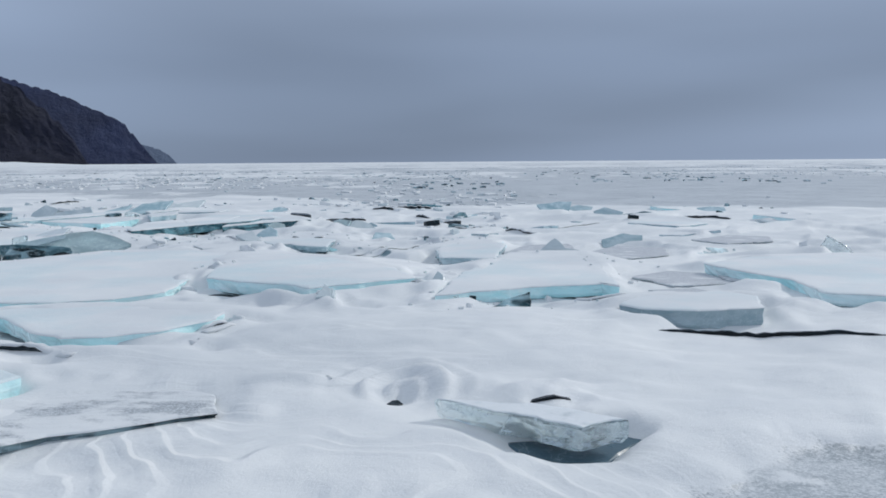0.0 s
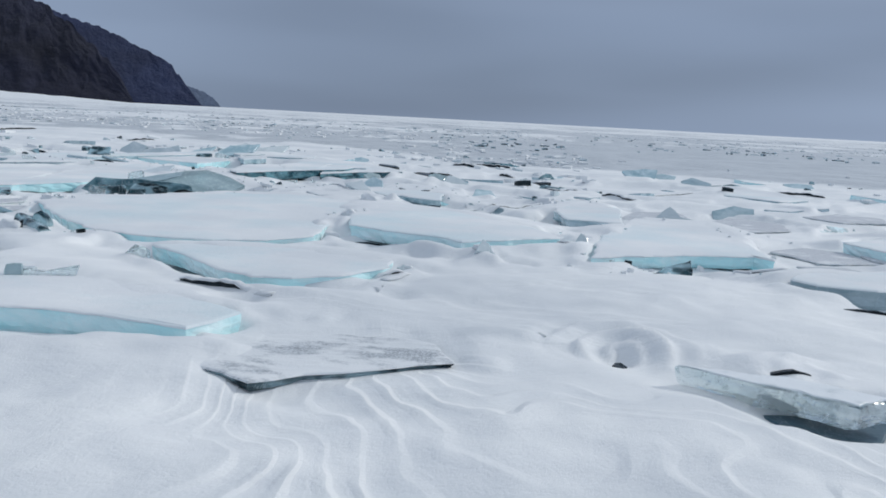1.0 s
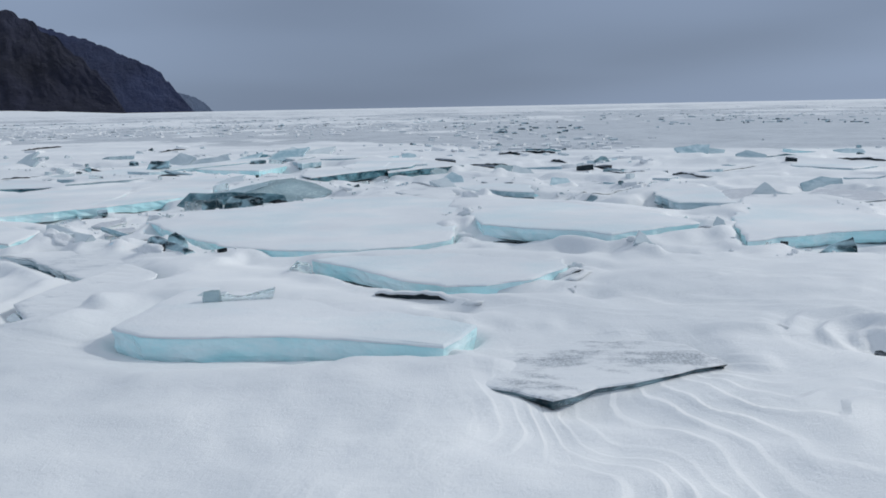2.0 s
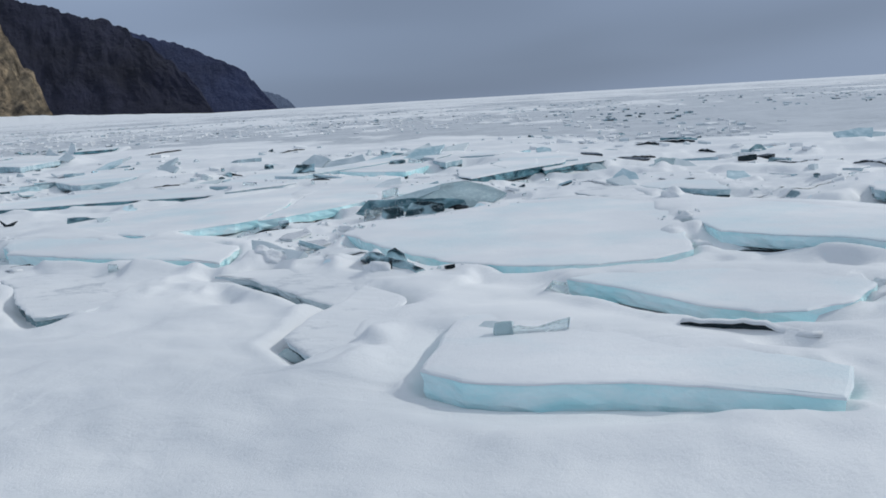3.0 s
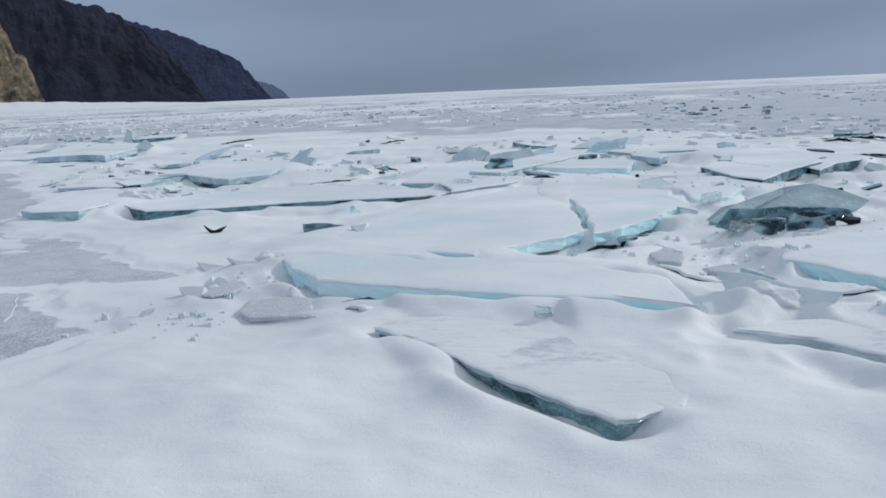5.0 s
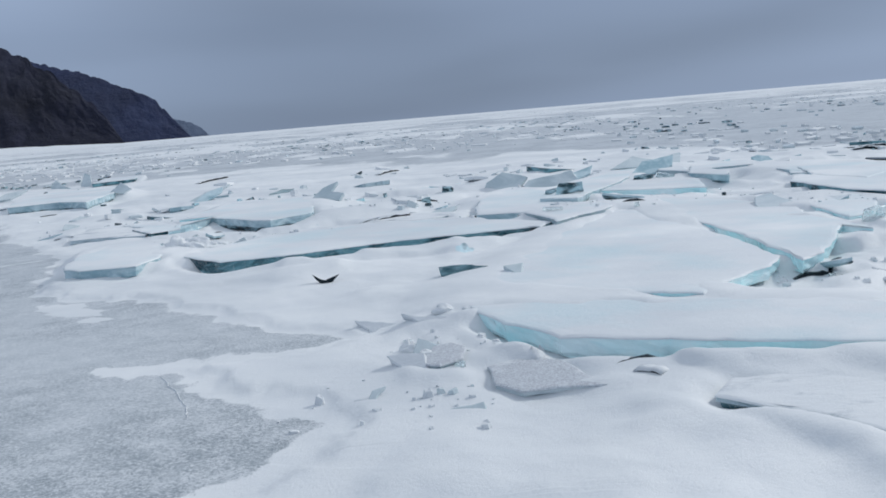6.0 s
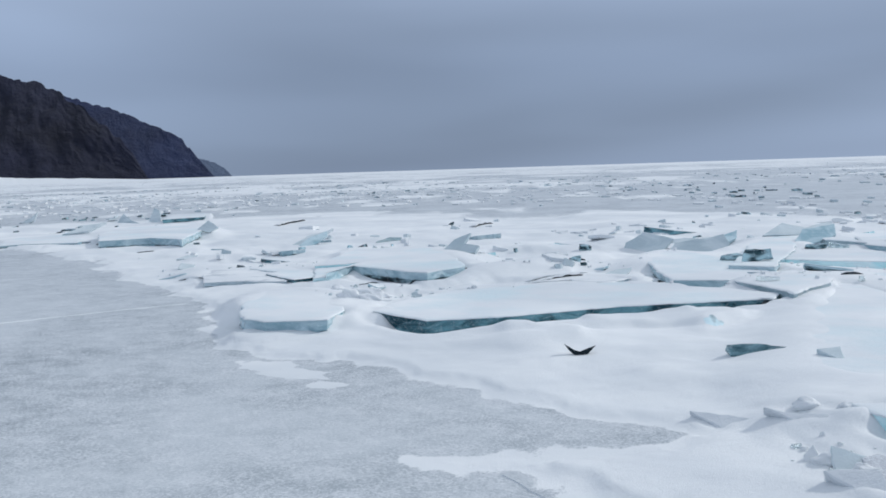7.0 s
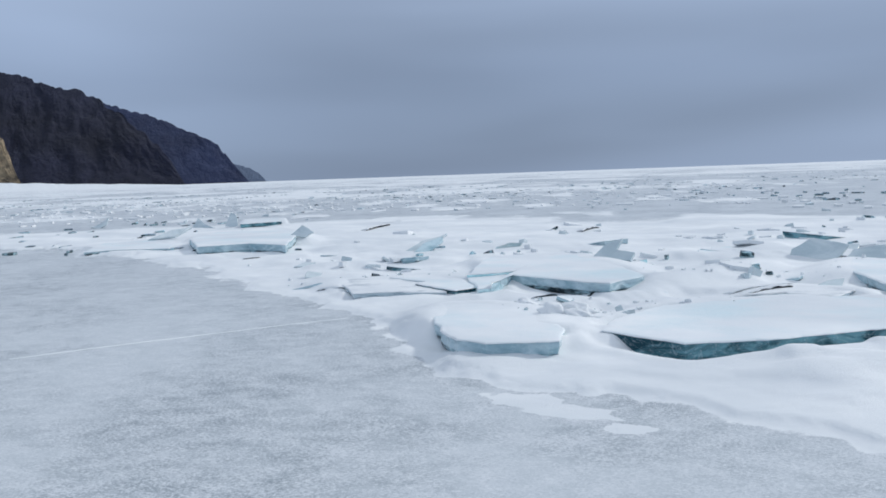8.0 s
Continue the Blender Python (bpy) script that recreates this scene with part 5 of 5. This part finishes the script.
def shard(kind, number):
    key = (kind, number % 7)
    if key not in SHARDS:
        mesh = bpy.data.meshes.new("ice_block")
        bm = clod_mesh(number % 7 + 1) if kind == "m" else shard_mesh(number % 7 + 20)
        bm.to_mesh(mesh)
        bm.free()
        mesh.materials.append(SNOWY if kind == "m" else ICE[kind])
        SHARDS[key] = mesh
    return SHARDS[key]


def ice_block(number, x, y, width, depth, tall, turn, lean, kind):
    ob = new("snow_clod" if kind == "m" else "ice_block", shard(kind, number * 3))
    ob.matrix_world = pose(x, y, height(x, y) - 0.22 * tall, lean * 0.5, lean, turn + (number * 37 % 21 - 10)) @ Matrix.Diagonal((width, depth, tall * 1.15, 1))
    if kind == "m":
        return tagged(ob, CHUNK_LABELS[kind], "snow clod", "snow clods")
    return tagged(ob, CHUNK_LABELS[kind], "ice block", "broken ice blocks")


def strip(sections):
    """A skin over cross-sections of equally many points."""
    bm = bmesh.new()
    rows = [[bm.verts.new(v) for v in section] for section in sections]
    m = len(rows[0])
    for a, b in zip(rows, rows[1:]):
        for k in range(m):
            bm.faces.new((a[k], a[(k + 1) % m], b[(k + 1) % m], b[k]))
    bm.faces.new(rows[0])
    bm.faces.new(rows[-1][::-1])
    bmesh.ops.recalc_face_normals(bm, faces=bm.faces)
    return bm


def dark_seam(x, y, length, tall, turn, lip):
    """A shaded gap under the edge of a snowed-over plate: its shade as a black face and, over it, the lip of snow."""
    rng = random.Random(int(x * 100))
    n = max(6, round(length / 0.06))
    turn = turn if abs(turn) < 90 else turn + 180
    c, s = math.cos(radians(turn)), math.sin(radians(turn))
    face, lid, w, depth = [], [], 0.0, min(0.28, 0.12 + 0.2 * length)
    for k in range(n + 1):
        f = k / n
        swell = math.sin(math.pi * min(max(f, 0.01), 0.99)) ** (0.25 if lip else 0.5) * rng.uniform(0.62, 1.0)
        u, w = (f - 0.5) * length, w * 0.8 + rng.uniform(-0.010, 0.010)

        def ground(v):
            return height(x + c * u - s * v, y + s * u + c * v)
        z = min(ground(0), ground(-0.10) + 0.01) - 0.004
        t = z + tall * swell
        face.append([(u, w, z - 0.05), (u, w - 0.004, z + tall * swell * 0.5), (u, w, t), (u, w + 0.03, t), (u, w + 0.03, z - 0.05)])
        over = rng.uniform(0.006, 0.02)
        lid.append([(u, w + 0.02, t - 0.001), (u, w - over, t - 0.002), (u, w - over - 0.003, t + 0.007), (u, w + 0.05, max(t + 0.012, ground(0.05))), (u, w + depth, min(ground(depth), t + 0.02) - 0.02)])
    thing = new("shaded_gap")
    thing.matrix_world = pose(x, y, 0, 0, 0, turn)
    part("gap_shade", strip(face), ICE["k"], thing)
    if lip:
        cover = strip(lid)
        for f in cover.faces:
            f.smooth = True
        part("snow_lip", cover, SNOWY, thing, "overhanging lip of white snow")
    return tagged(thing, "black strip for the shaded gap under a snowed-over ice plate", "ice edge", "bare ice edges")


REAR_LABELS = {
    "f": "frosted grey plate of lake ice reared on edge",
    "b": "grey-blue plate of lake ice reared on edge",
    "v": "grey glassy plate of lake ice reared out of snow",
    "g": "clear glassy slab of lake ice standing in snow",
    "d": "dark clear slab of lake ice standing in snow",
    "w": "snow-dusted grey plate of lake ice on edge",
    "y": "snow slab tipped on edge, added for the shaded dips",
    "c": "grey-blue pane of lake ice along a reared plate",
    "u": "deep teal slab for glassy lake ice and a dark cavity",
    "k": "black slab of clear lake ice under a reared plate",
}


def surface(x, y):
    """The height of the snow, or of the floe that lies there."""
    z = height(x, y)
    for fx, fy, top, gx, gy, thick, kind, outline, bank, scour in FLOES:
        if math.hypot(x - fx, y - fy) < 4 and edge_distance(np.array([x - fx]), np.array([y - fy]), outline)[0] < -0.08:
            z = max(z, top + gx * (x - fx) + gy * (y - fy) + 0.02)
    return z


def reared_plate(x, y, turn, lean, thick, kind, outline, seed):
    rng = random.Random(seed)
    size = max(abs(u) for u, v in outline)
    line = broken_line(outline, rng, max(0.06, size * 0.22), 0.008)
    bm = ring_solid(line, [(0.008, 0.0, 0.002), (0.0, 0.008, 0.003), (0.004, thick * 0.6, 0.006), (0.012, thick, 0.004)], (0, 0))
    ob = part("snow_slab" if kind == "y" else "ice_plate", bm, SNOWY if kind == "y" else ICE[kind])
    ob.matrix_world = pose(x, y, max(height(x, y - 0.05), surface(x, y)) - 0.03, 90 - lean, 0, turn)
    if kind == "y":
        return tagged(ob, REAR_LABELS[kind], "snow slab", "snow slabs")
    return tagged(ob, REAR_LABELS[kind], "ice plate", "reared ice plates")


for number, row in enumerate(REARS):
    reared_plate(*row, 700 + number)

for number, chunk_row in enumerate(CHUNKS):
    ice_block(number + 1, *chunk_row)

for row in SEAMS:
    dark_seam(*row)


def crack_fork(x, y):
    """A forked dark crack in the snow, drawn as an added upright black fork."""
    bm = bmesh.new()
    profile = ((-0.14, 0.125), (-0.06, 0.055), (-0.01, 0.035), (0.04, 0.06), (0.13, 0.10), (0.075, 0.03), (0.03, -0.04), (-0.03, -0.04), (-0.07, 0.01), (-0.105, 0.055))
    rings = [[bm.verts.new((u, v, z * 0.75)) for u, z in profile] for v in (-0.015, 0.02)]
    for k in range(len(profile)):
        n = (k + 1) % len(profile)
        bm.faces.new((rings[0][k], rings[0][n], rings[1][n], rings[1][k]))
    bm.faces.new(rings[0][::-1])
    bm.faces.new(rings[1])
    bmesh.ops.recalc_face_normals(bm, faces=bm.faces)
    ob = part("ice_block", bm, ICE["k"])
    ob.matrix_world = pose(x, y, height(x, y - 0.05), -14, 0, 4)
    return tagged(ob, "upright black fork standing in for a crack in smooth snow", "ice block", "broken ice blocks")


crack_fork(-11.85, 11.30)


def pressure_line(start, end, bend, width, seed):
    """A healed crack in the bare ice: a thin raised white line."""
    bm = bmesh.new()
    n = 60
    rng = random.Random(seed)
    rows, drift_off = [], 0.0
    ax, ay = end[0] - start[0], end[1] - start[1]
    length = math.hypot(ax, ay)
    for k in range(n + 1):
        f = k / n
        drift_off = drift_off * 0.95 + rng.uniform(-0.006, 0.006)
        off = bend * math.sin(math.pi * f) + drift_off
        x, y = start[0] + ax * f - ay / length * off, start[1] + ay * f + ax / length * off
        w = width * rng.uniform(0.5, 1.2)
        rows.append([bm.verts.new((x - ay / length * s * w, y + ax / length * s * w, z)) for s, z in ((-1, -0.004), (0, 0.008), (1, -0.004))])
    for a, b in zip(rows, rows[1:]):
        for k in range(2):
            bm.faces.new((a[k], a[k + 1], b[k + 1], b[k]))
    bmesh.ops.recalc_face_normals(bm, faces=bm.faces)
    return tagged(part("trim", bm, SNOWY), "healed white crack line in bare lake ice", "ice crack", kind="structure")


pressure_line((-19.77, 12.94), (-16.76, 14.93), 0.05, 0.022, 0)
pressure_line((-12.57, 8.75), (-12.09, 7.91), 0.03, 0.008, 1)
pressure_line((-28.29, 25.30), (-26.50, 25.71), 0.0, 0.05, 2)

# ------------------------------------------------------------------ floes and fragments further out
rng = random.Random(11)
kin = []
for k in range(9):
    corners = sorted(rng.uniform(0, 2 * math.pi) for _ in range(6))
    size = [rng.uniform(0.7, 1.15) for _ in corners]
    kin.append(([(math.cos(a) * s, math.sin(a) * s * 0.9) for a, s in zip(corners, size)], rng.uniform(0.12, 0.22)))


def clear_of_floes(x, y, room):
    return all(math.hypot(x - f[0], y - f[1]) > room + max(math.hypot(*p) for p in f[7]) * 0.8 for f in FLOES)


firsts, placed = {}, []
while len(placed) < 38:
    y = 11.5 + 13 * rng.random() ** 1.2
    x = rng.uniform(-15 - 0.62 * (y - 6), 1 + 0.45 * y)
    size = rng.uniform(0.3, 0.85)
    if edge_distance(np.array([x]), np.array([y]), BARE)[0] < 1.0 or not clear_of_floes(x, y, size * 0.7) or any(math.hypot(x - a, y - b) < size * 1.1 for a, b in placed):
        continue
    if x > 0.08 * y and rng.random() < 0.72:
        continue
    placed.append((x, y))
    k = rng.randrange(9)
    outline, thick = kin[k]
    if k not in firsts:
        firsts[k] = ice_floe(x, y, 0, 0, 0, thick, "bcbsbtbst"[k], outline, 300 + k, fine=1.6)
    where = pose(x, y, height(x, y) + rng.uniform(-0.05, 0.04), rng.uniform(-11, 2), rng.uniform(-8, 8)) @ pose(0, 0, 0, 0, 0, rng.uniform(0, 360)) @ Matrix.Diagonal((size, size, 1, 1))
    if firsts[k].location.xy == Vector((x, y)):
        firsts[k].matrix_basis = where
    else:
        copy_thing(firsts[k], where).scale = (size, size, min(1, 0.45 + 0.5 * size))

# tilted plates standing about between them
count = 0
while count < 16:
    y = 11.5 + 11 * rng.random()
    x = rng.uniform(-13 - 0.62 * (y - 6), 1 + 0.3 * y)
    if edge_distance(np.array([x]), np.array([y]), BARE)[0] < 1.5 or not clear_of_floes(x, y, 0.0):
        continue
    count += 1
    w, tall = rng.uniform(0.16, 0.5), rng.uniform(0.16, 0.4)
    outline = [(-w * rng.uniform(0.5, 1), 0.0), (w * rng.uniform(0.5, 1), 0.0), (w * rng.uniform(0.4, 1.1), tall * rng.uniform(0.4, 1)), (w * rng.uniform(-0.4, 0.3), tall), (-w * rng.uniform(0.7, 1.2), tall * rng.uniform(0.3, 0.8))]
    reared_plate(x, y, rng.uniform(-35, 35), rng.uniform(48, 72), 0.07, rng.choice("bbfvuc"), outline, 900 + count)

# small plates driven edgewise into the snow where the floes have ground together
GRINDS = ((-6.3, 9.2, 0.9, 40), (-5.2, 7.7, 0.6, 26), (-6.9, 10.2, 0.8, 30), (-10.4, 8.9, 0.5, 26), (-10.5, 7.9, 0.8, 30), (-13.6, 14.6, 1.0, 46),
          (-7.6, 15.6, 1.4, 40), (-5.4, 10.4, 0.8, 34), (-1.6, 8.3, 0.6, 16), (0.5, 7.3, 0.7, 18), (-2.6, 9.2, 0.4, 18), (-9.2, 14.6, 1.0, 30), (-3.5, 13.0, 1.6, 40),
          (1.5, 9.5, 1.5, 24), (-6.0, 13.5, 1.2, 36), (-11.0, 17.5, 1.5, 36), (-16.5, 18.0, 1.5, 30), (-1.0, 12.5, 1.6, 30))
for gx, gy, reach, number in GRINDS:
    for k in range(number // 22 if gy > 9 or gx > -9 else 0):
        a, d = rng.uniform(0, 6.283), reach * rng.random() ** 0.6
        x, y = gx + math.cos(a) * d * 1.4, gy + math.sin(a) * d * 0.7
        size = rng.uniform(0.10, 0.32)
        slot = rng.choice((0, 1, 2, 3, 4, 6, 7))
        if slot not in firsts:
            continue
        where = pose(x, y, height(x, y) + rng.uniform(-0.01, 0.04), rng.uniform(-30, 4), rng.uniform(-20, 20)) @ pose(0, 0, 0, 0, 0, rng.uniform(0, 360))
        copy_thing(firsts[slot], where).scale = (size * 1.2, size, 0.32)

def rubble(name, label, count, near_y, far_y, mat, seed, flat):
    """Fragments too far off to tell apart: small tilted wedges, joined."""
    r = np.random.RandomState(seed)
    y = near_y * (far_y / near_y) ** r.rand(count)
    x = (-16 - 0.72 * (y - 6)) + r.rand(count) ** 1.25 * (17 + 1.3 * y)
    keep = (value_noise(x * 0.11, y * 0.035, seed) + 0.25 * (r.rand(count) - 0.5)) > 0.5
    keep &= (x < 0.06 * y + 1) | (y > 50) | (r.rand(count) < 0.06)
    x, y = x[keep], y[keep]
    n = len(x)
    w, d, t = (0.08 + 0.5 * r.rand(n) ** 2.5) * (y / 45) ** 0.6, r.uniform(0.1, 0.4, n), r.uniform(0.02, 0.16, n) ** 1.2 * flat
    a = r.uniform(-0.5, 0.5, n)
    ca, sa = np.cos(a), np.sin(a)
    lean = r.uniform(-0.5, 0.5, n) * t
    quads = ((-1, -1), (1, -1), (0.8, 1), (-0.7, 1))
    verts = np.zeros((n, 8, 3))
    for k, (u, v) in enumerate(quads):
        du, dv = u * w / 2 * r.uniform(0.7, 1.2, n), v * d / 2
        for m, z in ((0, np.zeros(n) - 0.02), (4, 0.05 + t * (1 + 0.3 * v) + lean * u)):
            verts[:, k + m] = np.stack([x + du * ca - dv * sa, y + du * sa + dv * ca, z], 1)
    base = np.arange(n)[:, None, None] * 8
    shape = np.array([(0, 1, 5, 4), (1, 2, 6, 5), (2, 3, 7, 6), (3, 0, 4, 7), (4, 5, 6, 7)])
    mesh = bpy.data.meshes.new(name)
    mesh.from_pydata(verts.reshape(-1, 3).tolist(), [], (base + shape[None]).reshape(-1, 4).tolist())
    mesh.materials.append(mat)
    return tagged(new(name, mesh), label, "ice rubble", kind="stuff")


def splinters(name, label, count, near_y, far_y, mat, seed, least, most, steep):
    """Thin plates jammed at all angles in the hummocks, too many to tell apart, joined."""
    r = random.Random(seed)
    verts, faces = [], []
    while len(verts) < count * 10:
        y = near_y * (far_y / near_y) ** r.random()
        x = r.uniform(-15 - 0.62 * (y - 6), 1 + 0.5 * y)
        here = np.array([x]), np.array([y])
        if fbm(here[0] * 0.5, here[1] * 0.4, seed % 3 + 90, 3)[0] < 0.06 or edge_distance(*here, BARE)[0] < 1.2 or not clear_of_floes(x, y, 0.0):
            continue
        if x < -9 and y < 13.5 or x > 0.08 * y and r.random() < 0.85:
            continue
        size = (least + (most - least) * r.random() ** 2) * (1 + y / 60)
        m = pose(x, y, height(x, y) + r.uniform(-0.03, 0.02), r.uniform(-steep, steep * 0.3), r.uniform(-steep, steep)) @ pose(0, 0, 0, 0, 0, r.uniform(0, 360))
        base, t = len(verts), r.uniform(0.02, 0.06)
        rim = [(math.cos(k * 1.2566 + r.uniform(-0.4, 0.4)) * size * r.uniform(0.35, 0.6), math.sin(k * 1.2566 + r.uniform(-0.4, 0.4)) * size * r.uniform(0.35, 0.6)) for k in range(5)]
        verts += [tuple(m @ Vector((a, b, z))) for z in (-t, t) for a, b in rim]
        faces += [(base + k, base + (k + 1) % 5, base + 5 + (k + 1) % 5, base + 5 + k) for k in range(5)] + [tuple(range(base + 5, base + 10)), tuple(range(base + 4, base - 1, -1))]
    mesh = bpy.data.meshes.new(name)
    mesh.from_pydata(verts, [], faces)
    mesh.materials.append(mat)
    return tagged(new(name, mesh), label, "ice rubble", kind="stuff")


splinters("snow_rubble", "jumble of snow-crusted plate fragments between the floes", 150, 12, 30, SNOWY, 41, 0.10, 0.45, 14)
splinters("ice_rubble", "jumble of frosted ice splinters between the floes", 45, 11, 30, ICE["f"], 44, 0.08, 0.26, 30)
splinters("ice_rubble", "jumble of dark clear ice splinters between the floes", 40, 11, 30, ICE["d"], 47, 0.05, 0.2, 30)


def crumbs(name, label, spots, mat, seed, least, most):
    """Broken bits too small to tell apart, strewn about the places where floes have ground together: x, y, reach, number."""
    r = random.Random(seed)
    verts, faces = [], []
    for x, y, reach, number in spots:
        for k in range(number):
            a, d = r.uniform(0, 6.283), reach * r.random() ** 0.7
            cx, cy = x + math.cos(a) * d * 1.4, y + math.sin(a) * d * 0.7
            size = least + (most - least) * r.random() ** 2
            z = height(cx, cy) - size * 0.22
            turn, base, n = r.uniform(0, 6.283), len(verts), r.randint(4, 6)
            tip = size * r.uniform(0.35, 0.75)
            for level, grow, rise in ((0, 1.0, 0.0), (1, r.uniform(0.6, 0.95), tip)):
                for i in range(n):
                    b = turn + 6.283 * i / n + r.uniform(-0.3, 0.3)
                    s = size * 0.5 * grow * r.uniform(0.7, 1.15)
                    verts.append((cx + math.cos(b) * s, cy + math.sin(b) * s * 0.8, z + rise * r.uniform(0.75, 1.2)))
            faces += [(base + i, base + (i + 1) % n, base + n + (i + 1) % n, base + n + i) for i in range(n)] + [tuple(range(base + n, base + 2 * n))]
    mesh = bpy.data.meshes.new(name)
    mesh.from_pydata(verts, [], faces)
    mesh.materials.append(mat)
    return tagged(new(name, mesh), label, "ice rubble", kind="stuff")


crumbs("snow_crumbs", "loose crumbs of snow between the floes", GRINDS, SNOWY, 31, 0.02, 0.09)
crumbs("ice_crumbs", "loose splinters of frosted ice between the floes", [(x, y, d, n // 6) for x, y, d, n in GRINDS], ICE["f"], 32, 0.02, 0.09)
crumbs("ice_crumbs", "loose splinters of clear ice between the floes", [(x, y, d, n // 6) for x, y, d, n in GRINDS], ICE["g"], 33, 0.02, 0.10)

rubble("ice_rubble", "field of dark ice fragments scattered over the lake", 1100, 24, 120, ICE["d"], 5, 0.5)
rubble("ice_rubble", "field of grey ice fragments scattered over the lake", 500, 22, 120, ICE["f"], 6, 0.5)
rubble("snow_rubble", "ridges of snow-covered ice fragments far out", 6500, 22, 700, SNOWY, 8, 0.5)
